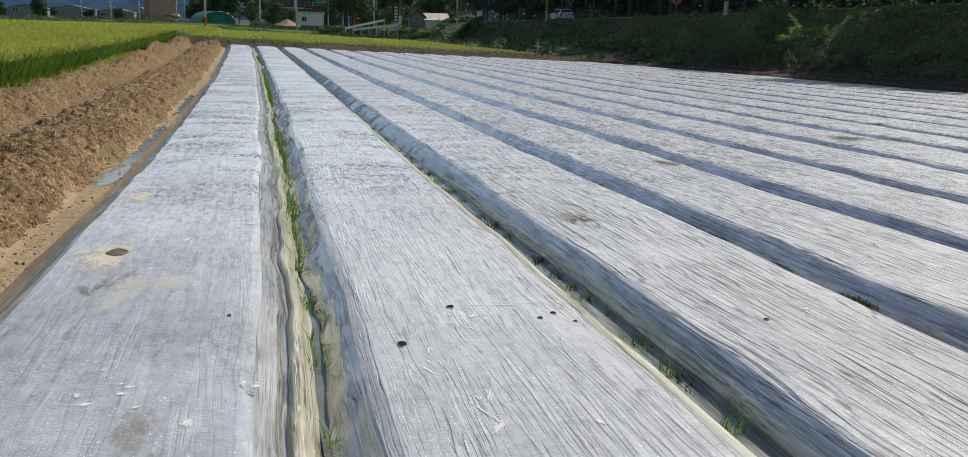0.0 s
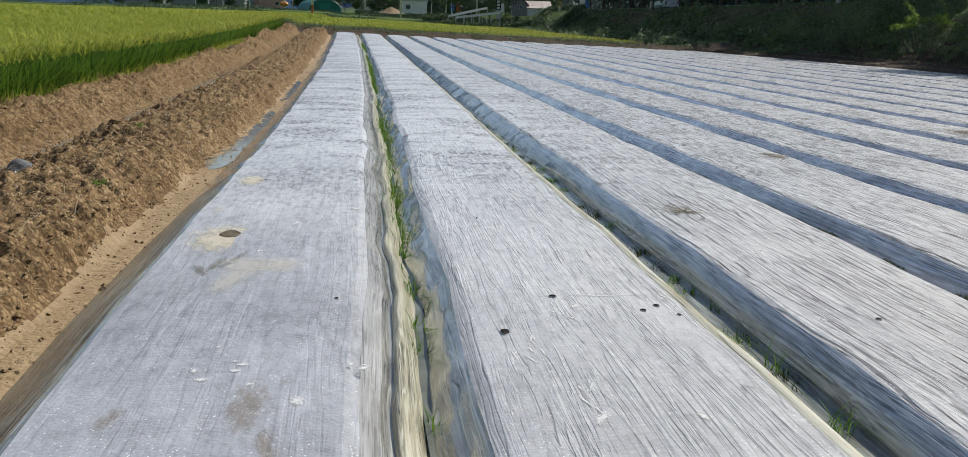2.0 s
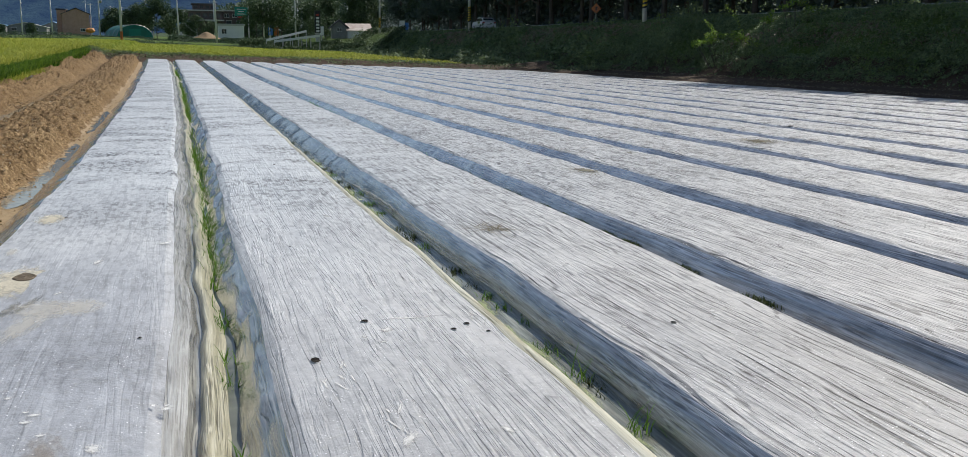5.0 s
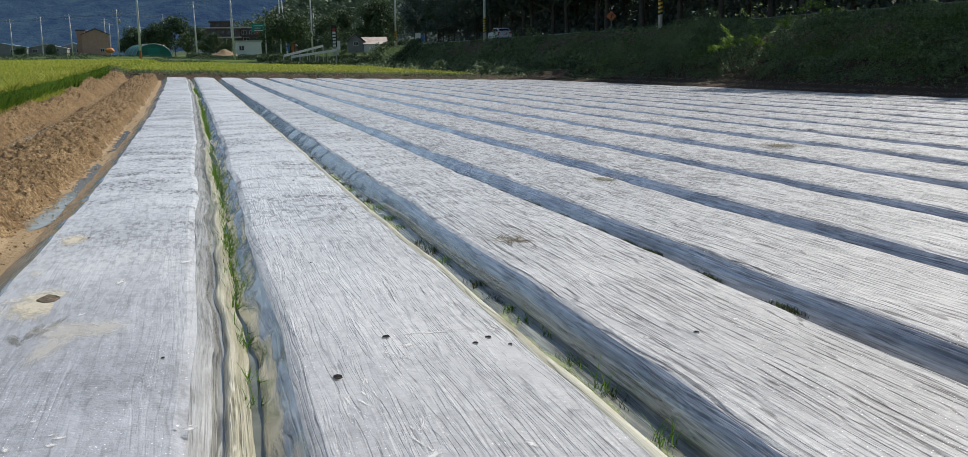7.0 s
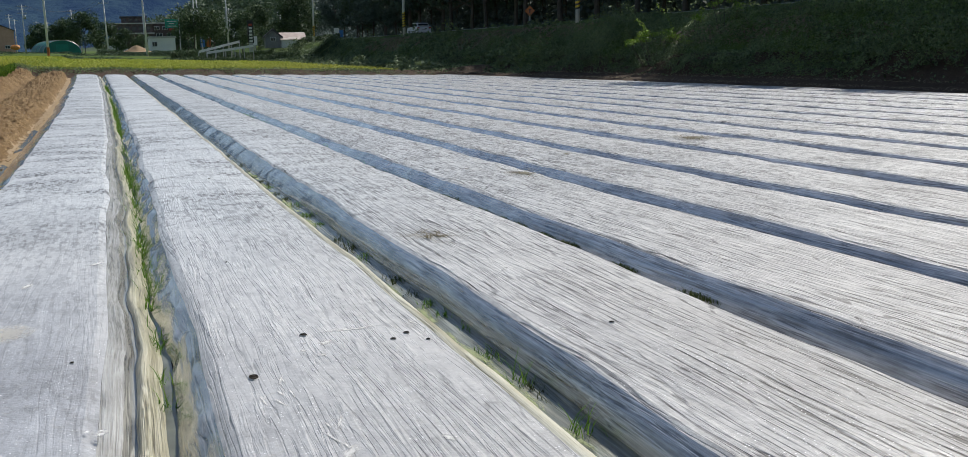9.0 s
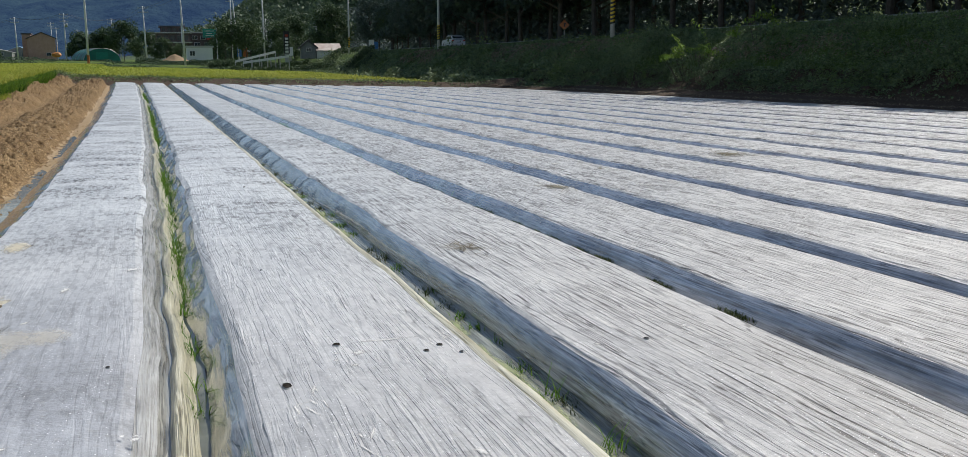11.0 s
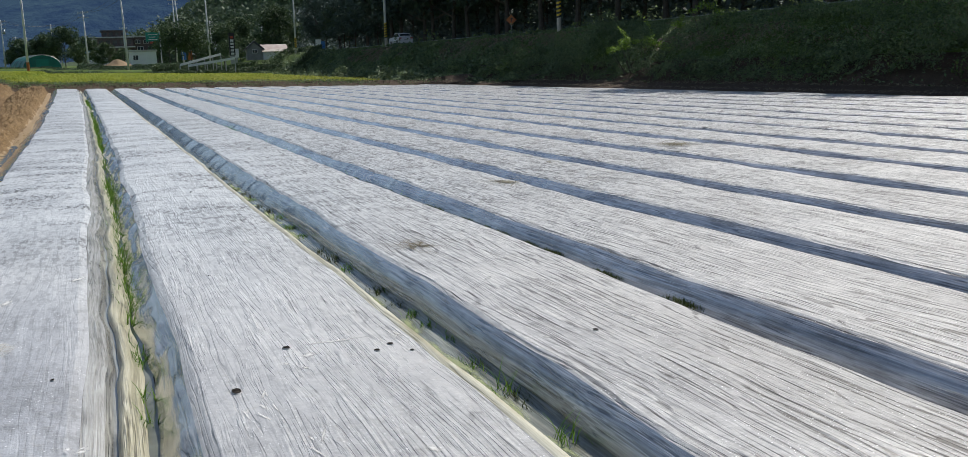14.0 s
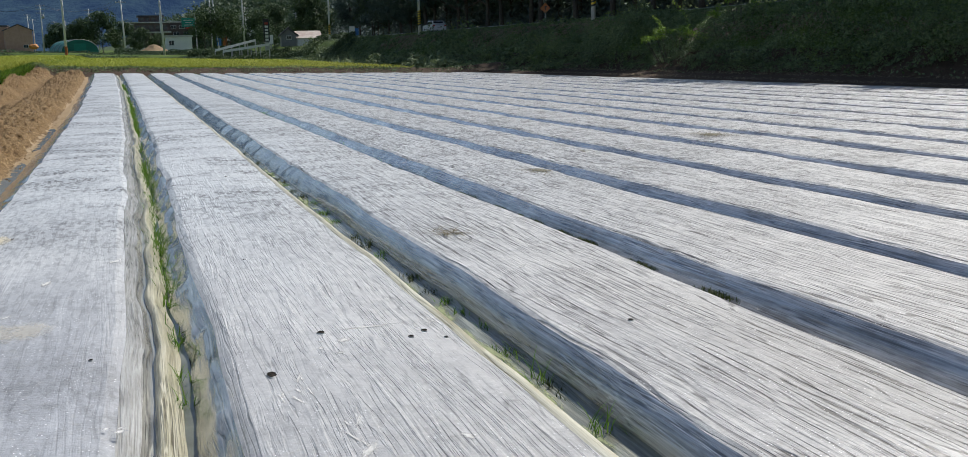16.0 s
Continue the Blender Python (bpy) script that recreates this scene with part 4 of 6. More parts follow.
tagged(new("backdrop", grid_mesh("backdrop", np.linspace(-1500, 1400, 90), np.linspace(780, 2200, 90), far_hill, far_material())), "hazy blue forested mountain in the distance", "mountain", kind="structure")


# ---- soil clods, furrow water, grass ----
def clods(name, places, sizes, mat, label, seed):
    """Small angular lumps, joined."""
    r = np.random.default_rng(seed)
    base = np.array([(1, 0, 0), (-1, 0, 0), (0, 1, 0), (0, -1, 0), (0, 0, 1), (0, 0, -1)], float)
    tri = np.array([(0, 2, 4), (2, 1, 4), (1, 3, 4), (3, 0, 4), (2, 0, 5), (1, 2, 5), (3, 1, 5), (0, 3, 5)])
    n = len(places)
    v = base[None] * r.uniform(0.55, 1.25, (n, 6, 1)) * sizes[:, None, None] + r.normal(0, 0.18, (n, 6, 3)) * sizes[:, None, None]
    v[:, :, 2] *= 0.75
    a = r.uniform(0, 2 * np.pi, n)
    c, s = np.cos(a)[:, None], np.sin(a)[:, None]
    v = np.stack([v[:, :, 0] * c - v[:, :, 1] * s, v[:, :, 0] * s + v[:, :, 1] * c, v[:, :, 2]], 2) + places[:, None, :]
    q = (np.arange(n) * 6)[:, None, None] + tri[None]
    return tagged(new(name, mesh_of(name, v.reshape(-1, 3), q.reshape(-1, 3), mat)), label, "soil clods", kind="stuff")


def strew(n, x0, x1, y0, y1, power=1.0):
    Y = y0 + (y1 - y0) * rng.random(n) ** power
    X = rng.uniform(x0, x1, n) + drift(Y)
    return X, Y


X, Y = strew(27000, -4.65, -1.88, 4.2, 36, 2.6)
sz = 0.005 + 0.018 * rng.random(len(X)) ** 4
clods("soil_clods", np.stack([X, Y, spoil(X, Y) + sz * 0.1], 1), sz, CLOD, "crumbly brown clods on the soil ridge", 31)
X, Y = strew(900, -1.98, -1.6, 4, 30, 1.5)
sz = 0.005 + 0.016 * rng.random(len(X)) ** 3
clods("strip_clods", np.stack([X, Y, spoil(X, Y) + sz * 0.3], 1), sz, CLOD, "crumbs of soil on the damp strip", 32)
PEBBLE = plain("pale_stone", (0.42, 0.36, 0.28), (0.6, 0.54, 0.45), 8, 0.8)
X, Y = strew(1500, -4.5, -1.95, 4.5, 30, 1.5)
sz = 0.005 + 0.013 * rng.random(len(X)) ** 2
clods("pebbles", np.stack([X, Y, spoil(X, Y) + sz * 0.5], 1), sz, PEBBLE, "pale stones in the turned soil", 33)
X, Y = rng.uniform(-6, 24, 900), rng.uniform(66.4, 69.6, 900)
sz = 0.03 + 0.1 * rng.random(900) ** 3
clods("headland_clods", np.stack([X, Y, land(X, Y) + 0.04 + sz * 0.3], 1), sz * 0.7, EARTH, "brown clods on the earth strip", 34)
# dry straw on the ridge
STRAW = leafy("dry_straw", (0.25, 0.19, 0.10), (0.5, 0.42, 0.26), 2, 0.1)
X, Y = strew(1300, -4.6, -2.0, 4.5, 40, 1.5)
v, q = blades(np.stack([X, Y, spoil(X, Y) + 0.01], 1), rng.uniform(0.06, 0.2, len(X)), np.full(len(X), 0.005), rng.uniform(0.9, 1.6, len(X)), np.full(len(X), 1.6), rng)
stuff("straw", v, q, STRAW, "bits of dry straw and roots lying on the soil", "straw")


n = 2600
X, Y = np.where(rng.random(n) < 0.5, 24.0, 25.3) + rng.normal(0, 0.12, n), rng.uniform(14, 68, n)
v, q = blades(np.stack([X, Y, land(X, Y) + 0.12 + 0.05 * rng.random(n)], 1), rng.uniform(0.05, 0.16, n), np.full(n, 0.012), rng.uniform(0.9, 1.6, n), np.full(n, 1.6), rng)
stuff("straw", v, q, STRAW, "dry pale straw lying along the earth strip", "straw")


def water_material(name, low, high):
    m, n, l, p = material(name)
    v = coords(n, l)
    l.new(ramp(n, l, noise_tex(n, l, v, 4, 3), [(0.35, low), (0.65, high)]), p.inputs["Base Color"])
    p.inputs["Roughness"].default_value = 0.03
    p.inputs["IOR"].default_value = 1.33
    bump(n, l, p, noise_tex(n, l, v, 25, 2), 0.1, 0.003)
    return m


WATER = water_material("muddy_water", (0.10, 0.105, 0.08), (0.18, 0.185, 0.145))
# Paler than the furrow water: silt, plus sky reflection put into the colour
PUDDLE = water_material("silty_water", (0.23, 0.22, 0.18), (0.33, 0.32, 0.27))


def strip(name, x0, x1, y0, y1, z, mat, label, category, seed, wob=0.06):
    """A thin sheet along the rows with uneven edges."""
    ys = np.linspace(y0, y1, max(12, int((y1 - y0) * 7)))
    taper = np.minimum(1, np.minimum(ys - y0, y1 - ys) / max(0.15 * (y1 - y0), 1e-3)) ** 0.5
    mid = (x0 + x1) / 2
    a = mid + (x0 - mid) * taper + wob * fbm(ys * 0 + seed, ys, 0.9, 3) * taper
    b = mid + (x1 - mid) * taper + wob * fbm(ys * 0 + seed + 9, ys, 0.9, 3) * taper
    d = drift(ys)
    v, f = [], []
    for i, y in enumerate(ys):
        zz = float(rise(mid, y)) + z
        v += [(a[i] + d[i], y, zz), ((a[i] + b[i]) / 2 + d[i], y, zz), (b[i] + d[i], y, zz)]
        if i:
            o = 3 * i
            f += [(o - 3, o - 2, o + 1, o), (o - 2, o - 1, o + 2, o + 1)]
    return tagged(new(name, mesh_of(name, v, f, mat, True)), label, category, kind="structure")


strip("water_1", 0.05, 0.21, 2, 62, 0.024, WATER, "shallow standing water in the furrow", "water", 3, 0.03)
strip("water_2", 1.5, 1.66, 2, 62, 0.008, WATER, "shallow standing water in the furrow", "water", 5, 0.03)
strip("water_3", -1.93, -1.57, 10.6, 17.5, 0.007, PUDDLE, "pale puddle beside the bed", "water", 7)
strip("water_4", -1.95, -1.6, 19.5, 25.5, 0.007, PUDDLE, "pale puddle beside the bed", "water", 8)
strip("water_5", -3.74, -3.50, 9, 30, 0.058, PUDDLE, "trickle of muddy water in the gully", "water", 9, 0.1)
for k in range(4, 9):
    x = FIRST + PITCH * k
    strip("water_%d" % (k + 3), x - 0.4, x - 0.02, 2, 40, 0.008, WATER, "shallow standing water in the furrow", "water", 20 + k, 0.03)

def tuft(x, y, n, height, seed, mat=None, spread_=0.03, long_=1.6):
    r = np.random.default_rng(seed)
    x = x + float(drift(y))
    roots = np.stack([r.normal(0, spread_, n), r.normal(0, spread_ * long_, n), np.zeros(n)], 1)
    v, q = blades(roots, height * r.uniform(0.5, 1.1, n), np.full(n, 0.006), r.uniform(0.05, 0.5, n), r.uniform(0.1, 0.6, n), r)
    ob = new("grass_tuft", mesh_of("grass_tuft", v, q, mat or GRASS))
    ob.location = (x, y, float(rise(x, y)) + 0.01)
    return tagged(ob, "thin green grass tuft growing in the furrow", "grass", "grass tufts in the furrows", "stuff")


for i, (x, y, n, h) in enumerate([(1.74, 4.3, 16, 0.16), (1.75, 3.62, 18, 0.15), (1.86, 5.3, 14, 0.07), (1.80, 5.95, 40, 0.06), (1.86, 6.65, 24, 0.06),
                                   (1.8, 9.9, 14, 0.08), (1.84, 8.3, 12, 0.06), (1.86, 12.4, 14, 0.08), (1.85, 17, 30, 0.1), (1.85, 21, 30, 0.12),
                                   (0.11, 4.6, 16, 0.13), (0.12, 3.7, 12, 0.1), (0.13, 5.7, 14, 0.12), (0.12, 7.2, 20, 0.1), (0.14, 6.6, 8, 0.06)]):
    tuft(x, y, n, h, 60 + i)
# Darker grass for the beds' feet, with the shade there put into its colour
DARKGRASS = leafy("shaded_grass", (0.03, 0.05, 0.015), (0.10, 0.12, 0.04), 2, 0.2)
r12 = random.Random(12)
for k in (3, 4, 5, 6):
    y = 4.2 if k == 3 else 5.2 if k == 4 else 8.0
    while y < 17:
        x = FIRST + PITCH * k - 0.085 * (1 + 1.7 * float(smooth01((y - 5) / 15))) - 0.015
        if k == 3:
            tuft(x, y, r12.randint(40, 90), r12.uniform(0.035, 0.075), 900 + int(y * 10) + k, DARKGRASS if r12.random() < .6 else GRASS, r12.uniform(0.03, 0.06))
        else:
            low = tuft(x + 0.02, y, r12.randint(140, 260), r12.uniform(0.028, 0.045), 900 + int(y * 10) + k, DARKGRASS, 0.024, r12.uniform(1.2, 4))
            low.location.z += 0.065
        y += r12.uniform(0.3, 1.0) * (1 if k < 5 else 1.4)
y = 5.0
while y < 9.5:
    tuft(0.115 + r12.uniform(-.02, .02), y, r12.randint(10, 30), r12.uniform(0.10, 0.2), 1200 + int(y * 10), GRASS, r12.uniform(0.02, 0.04))
    y += r12.uniform(0.25, 0.7)
# the long grassy stretch of the first furrow
n = 5200
Y = 7.5 + 45 * rng.random(n) ** 1.3
keep = rng.random(n) < np.clip(0.45 + 1.6 * fbm(Y * 0 + 2.2, Y, 0.35, 3), 0.05, 1)
Y = Y[keep]
X = 0.1 + rng.normal(0, 0.035, len(Y))
v, q = blades(np.stack([X + drift(Y), Y, rise(X, Y) + 0.01], 1), rng.uniform(0.05, 0.2, len(Y)), rng.uniform(0.006, 0.012, len(Y)), rng.uniform(0.05, 0.5, len(Y)), rng.uniform(0.1, 0.6, len(Y)), rng)
stuff("furrow_grass", v, q, GRASS, "bright green grass lining the wet furrow", "grass")
n = 2200
Y = 9 + 18 * rng.random(n)
keep = rng.random(n) < np.clip(2.4 * fbm(Y * 0 + 8.2, Y, 0.4, 3), 0.02, 1)
Y = Y[keep]
X = 3.22 + rng.normal(0, 0.05, len(Y))
v, q = blades(np.stack([X + drift(Y), Y, rise(X, Y) + 0.01], 1), rng.uniform(0.08, 0.24, len(Y)), rng.uniform(0.006, 0.012, len(Y)), rng.uniform(0.05, 0.5, len(Y)), rng.uniform(0.1, 0.6, len(Y)), rng)
stuff("furrow_grass", v, q, GRASS, "bright green grass between two beds", "grass")


# ---- holes, splashes and marks on the film ----
def blot_material(name, a, b, edge=0.5, cover=0.72):
    """A dried splash: dense in the middle, thinning out unevenly to its edge."""
    m, n, l, p = material(name)
    v = coords(n, l, space="Object")
    l.new(ramp(n, l, noise_tex(n, l, v, 14, 5), [(0.35, a), (0.65, b)]), p.inputs["Base Color"])
    p.inputs["Roughness"].default_value = 0.7
    dist = n.new("ShaderNodeVectorMath")
    dist.operation = "LENGTH"
    l.new(v, dist.inputs[0])
    rough = maths(n, l, "ADD", dist.outputs["Value"], maths(n, l, "MULTIPLY", maths(n, l, "SUBTRACT", noise_tex(n, l, v, 3.2, 5, 0.7), 0.5), 2.0))
    fade = ramp(n, l, rough, [(edge * 0.5, (1, 1, 1)), (edge * 1.5, (0, 0, 0))])
    tr = n.new("ShaderNodeBsdfTransparent")
    sh = n.new("ShaderNodeMixShader")
    l.new(maths(n, l, "MULTIPLY", fade, cover), sh.inputs[0])
    l.new(tr.outputs[0], sh.inputs[1])
    l.new(p.outputs[0], sh.inputs[2])
    l.new(sh.outputs[0], n["Material Output"].inputs["Surface"])
    return m


MUD = blot_material("dried_mud", (0.58, 0.52, 0.38), (0.76, 0.70, 0.55), 0.62, 0.85)
WETMUD = blot_material("wet_mud", (0.15, 0.145, 0.12), (0.26, 0.25, 0.21), 0.5, 0.6)
PALEMUD = blot_material("pale_mud", (0.60, 0.57, 0.49), (0.74, 0.71, 0.64), 0.6, 0.5)
BROWN = blot_material("brown_mud", (0.26, 0.19, 0.115), (0.38, 0.30, 0.20), 0.45, 0.34)
OLIVE = blot_material("leaf_litter", (0.13, 0.12, 0.075), (0.22, 0.205, 0.13), 0.55, 0.85)
WHITE = blot_material("pale_crust", (0.72, 0.71, 0.67), (0.86, 0.85, 0.82), 0.46, 0.85)


def blot(x, y, wx, wy, mat, label, turn=0.0, z=None):
    ob = new("mud_splash", grid_mesh("mud_splash", np.linspace(-1, 1, 9), np.linspace(-1, 1, 9), lambda A, B: 0.0 * A, mat))
    z = film_z(x, y) if z is None else z
    ob.matrix_basis = pose(x, y, z + (0.004 if y < 9 else 0.012), 0, 0, turn) @ Matrix.Diagonal((wx, wy, 1, 1))
    return tagged(ob, label, "mud splash")


def hole(x, y, rx, ry, seed, turn=0.0, soil=None, lip=None):
    """A torn opening in the film: dark soil inside, a ragged raised lip."""
    r = random.Random(seed)
    z = film_z(x, y)
    thing = empty("film_hole", x, y, z - 0.003, turn)
    n = 14
    out = [(rx * r.uniform(.82, 1.15) * math.cos(i * 2 * math.pi / n), ry * r.uniform(.82, 1.15) * math.sin(i * 2 * math.pi / n)) for i in range(n)]
    bm = bmesh.new()
    rim = [bm.verts.new((a, b, 0.0075)) for a, b in out]
    low = [bm.verts.new((a * .8, b * .8, 0.006)) for a, b in out]
    for i in range(n):
        bm.faces.new((rim[i], rim[(i + 1) % n], low[(i + 1) % n], low[i]))
    bm.faces.new(low)
    part("soil", bm, soil or DARKSOIL, thing, "dark soil in the opening")
    bm = bmesh.new()
    a_ = [bm.verts.new((a, b, 0.008 + r.uniform(0, .001))) for a, b in out]
    b_ = [bm.verts.new((a * 1.14, b * 1.14, 0.003)) for a, b in out]
    for i in range(n):
        bm.faces.new((b_[i], b_[(i + 1) % n], a_[(i + 1) % n], a_[i]))
    part("lip", bm, lip or TORN, thing, "ragged lip of torn film", True)
    return tagged(thing, "small torn hole in the film showing dark soil", "hole", "torn holes in the film")


TORN = plain("torn_film", (0.38, 0.375, 0.36), (0.56, 0.55, 0.53), 30, 0.4)
TANSOIL = soil_material("muddy_soil", (0.10, 0.08, 0.055), (0.19, 0.15, 0.105), (0.28, 0.23, 0.17))
# Near-black: the shade inside the holes is put into the soil colour
DARKSOIL = soil_material("hole_soil", (0.012, 0.01, 0.008), (0.03, 0.024, 0.018), (0.06, 0.05, 0.038))
for i, (x, y, rx, ry) in enumerate([(0.486, 4.33, 0.022, 0.042), (0.805, 4.86, 0.021, 0.024), (1.213, 4.63, 0.014, 0.02), (1.307, 4.72, 0.016, 0.022), (1.38, 4.58, 0.01, 0.014), (2.335, 4.44, 0.013, 0.018),
                                    (-0.283, 4.86, 0.01, 0.016), (11.05, 16.4, 0.05, 0.08), (0.64, 6.9, 0.007, 0.01), (0.97, 11.9, 0.014, 0.03), (-0.98, 8.55, 0.012, 0.016)]):
    hole(x, y, rx, ry, 200 + i)
blot(-1.02, 6.26, 0.25, 0.46, MUD, "pale dried mud ring splashed on the film")
hole(-0.99, 6.36, 0.058, 0.095, 250, soil=TANSOIL, lip=TANSOIL).location.z += 0.003
blot(-1.09, 8.5, 0.13, 0.3, MUD, "pale dried mud ring splashed on the film")
blot(-1.03, 5.42, 0.045, 0.20, WETMUD, "dark muddy footprint smear on the film", 18)
blot(-0.96, 5.56, 0.05, 0.24, WETMUD, "dark muddy footprint smear on the film", -8)
blot(-0.88, 5.64, 0.04, 0.30, WETMUD, "dark muddy footprint smear on the film", -14)
blot(-0.60, 5.50, 0.15, 0.22, PALEMUD, "pale dried mud splash on the film")
blot(-0.78, 5.50, 0.22, 0.26, PALEMUD, "pale dried mud splash on the film", 20)
blot(-0.84, 5.18, 0.10, 0.34, PALEMUD, "pale dried mud splash on the film", -10)
blot(-1.18, 7.15, 0.05, 0.16, PALEMUD, "pale dried mud splash on the film")
blot(-1.0, 3.34, 0.06, 0.16, BROWN, "brown mud puddle dried on the film", -12)
blot(-0.55, 3.42, 0.12, 0.34, BROWN, "brown mud stain dried on the film")
blot(-0.46, 3.1, 0.05, 0.3, BROWN, "brown mud stain dried on the film", 14)
blot(4.42, 10.6, 0.16, 0.22, OLIVE, "olive-brown litter on the film")
blot(8.55, 13.5, 0.36, 0.26, OLIVE, "brown muddy patch on the film")
r8 = random.Random(18)
for x0, y0, n, across in ((0.56, 4.02, 7, False), (0.72, 3.5, 4, False), (0.80, 4.72, 3, True), (1.34, 4.76, 8, False), (-0.24, 3.95, 3, True), (-0.58, 3.7, 3, True), (-0.75, 4.0, 2, True), (2.5, 4.3, 4, False)):
    for i in range(n):
        x, y = x0 + r8.gauss(0, .06), y0 + r8.gauss(0, .13)
        wx, wy = (r8.uniform(.02, .045), r8.uniform(.014, .03)) if across else (r8.uniform(.006, .014), r8.uniform(.04, .12))
        blot(x, y, wx, wy, WHITE, "white scuff and crease in the film", r8.uniform(-25, 25))
blot(1.05, 4.87, 0.24, 0.022, WHITE, "white stretch crease between two holes")
r6 = random.Random(16)
for i in range(22):
    k = r6.choice((1, 1, 2, 2, 3, 4, 5, 6, 7))
    x = FIRST + PITCH * k + r6.uniform(0.15, 0.95)
    y = r6.uniform(3.2, 9) if k < 4 else r6.uniform(7, 22)
    s = 1 if k < 4 else 2
    blot(x, y, r6.uniform(.02, .05) * s, r6.uniform(.03, .12) * s, WHITE if r6.random() < .85 or k < 4 else OLIVE, "small pale crust of dried water on the film", r6.uniform(-40, 40))


# algae floating and drying at the edge of the second furrow
ALGAE = blot_material("algae", (0.18, 0.22, 0.08), (0.40, 0.44, 0.21), 0.5, 0.85)
r5 = random.Random(5)
for i in range(56):
    y = 3.2 + 11 * r5.random() ** 1.2
    ob = blot(1.58 + r5.uniform(0, .13), y, r5.uniform(.03, .07), r5.uniform(.08, .38), ALGAE, "yellow-green algae mat on the furrow water", r5.uniform(-8, 8), z=0.026 + 0.003 * r5.random())
    ob.name = "algae_mat"
    tagged(ob, category="algae", kind="stuff")


DEADSTALK = leafy("dead_stalk", (0.11, 0.09, 0.05), (0.27, 0.23, 0.14), 2, 0.05)


def litter(x, y, n, size, seed):
    """A few dry twigs and stalks lying on the film."""
    r = np.random.default_rng(seed)
    roots = np.stack([r.normal(0, size * 0.5, n), r.normal(0, size, n), np.full(n, 0.004)], 1)
    v, q = blades(roots, r.uniform(0.3, 1.0, n) * size, np.full(n, size * 0.07), r.uniform(0.9, 1.5, n), np.full(n, 1.7), r)
    ob = new("plant_litter", mesh_of("plant_litter", v, q, DEADSTALK))
    ob.location, ob.scale = (x, y, film_z(x, y) + 0.003), (1, 1, 0.22)
    return tagged(ob, "dry olive-brown stalks lying on the film", "plant litter", kind="stuff")


litter(2.24, 7.27, 46, 0.11, 501)
litter(4.43, 10.62, 30, 0.16, 502)
litter(8.55, 13.5, 60, 0.20, 503)

# a slate-grey stone, a pale stick and a dark damp heap on the bank
SLATESTONE = plain("slate_stone", (0.09, 0.095, 0.095), (0.17, 0.175, 0.17), 6, 0.8)
bm = bmesh.new()
bmesh.ops.create_icosphere(bm, subdivisions=3, radius=0.12)
for v_ in bm.verts:
    v_.co *= 1 + 0.5 * noise.noise(v_.co * 7)
    v_.co.z *= 0.95
    v_.co.x *= 1.1 - 1.6 * max(0.0, v_.co.z)
stone = part("stone", bm, SLATESTONE)
stone.location = (-2.98, 8.6, float(spoil(-2.98, 8.6)) + 0.01)
tagged(stone, "flat slate-grey stone lying beside the gully", "stone")
PALEWOOD = plain("pale_wood", (0.55, 0.5, 0.42), (0.7, 0.66, 0.58), 8, 0.8)
stick = part("stick", rodded((0, 0, 0), (0.18, -0.55, 0.10), 0.045, 0.035, 8), PALEWOOD)
stick.location = (-4.32, 31.6, float(spoil(-4.32 + float(drift(31.6)), 31.6)) + 0.06)
tagged(stick, "short pale stick lying on the bank", "stick")
DAMP = soil_material("damp_heap", (0.12, 0.085, 0.05), (0.20, 0.14, 0.08), (0.28, 0.2, 0.12))
for j, (x, y, n) in enumerate(((-3.15, 11.6, 260), (-2.9, 11.0, 160), (-3.35, 17.5, 200), (-3.7, 26.0, 200), (-3.5, 18.2, 120))):
    X, Y = rng.normal(x, 0.13, n) + drift(y), rng.normal(y, 0.45, n)
    sz = 0.008 + 0.02 * rng.random(n) ** 2
    clods("damp_clods", np.stack([X, Y, spoil(X, Y) + sz * 0.3], 1), sz, DAMP, "dark damp clods thrown up from the gully", 310 + j)
for j, (x, y) in enumerate(((-2.75, 11.9), (-2.2, 8.0))):
    tuft(x, y, 40, 0.05, 330 + j).location.z = float(spoil(x, y))
# ---- along the road ----
STRIPE_Y = plain("sign_yellow", (0.62, 0.42, 0.02), (0.72, 0.5, 0.04), 4, 0.5)
BLACK = plain("black_paint", (0.015, 0.015, 0.016), (0.03, 0.03, 0.03), 4, 0.5)
STEEL = plain("galvanised_steel", (0.36, 0.37, 0.38), (0.5, 0.51, 0.52), 6, 0.45, 0.6)
ORANGE = plain("sign_orange", (0.36, 0.1, 0.02), (0.45, 0.14, 0.03), 5, 0.5)
POLE = plain("spun_concrete", (0.58, 0.57, 0.55), (0.74, 0.73, 0.7), 2, 0.75)
CABLE = plain("cable_black", (0.02, 0.02, 0.022), (0.035, 0.035, 0.037), 3, 0.6)


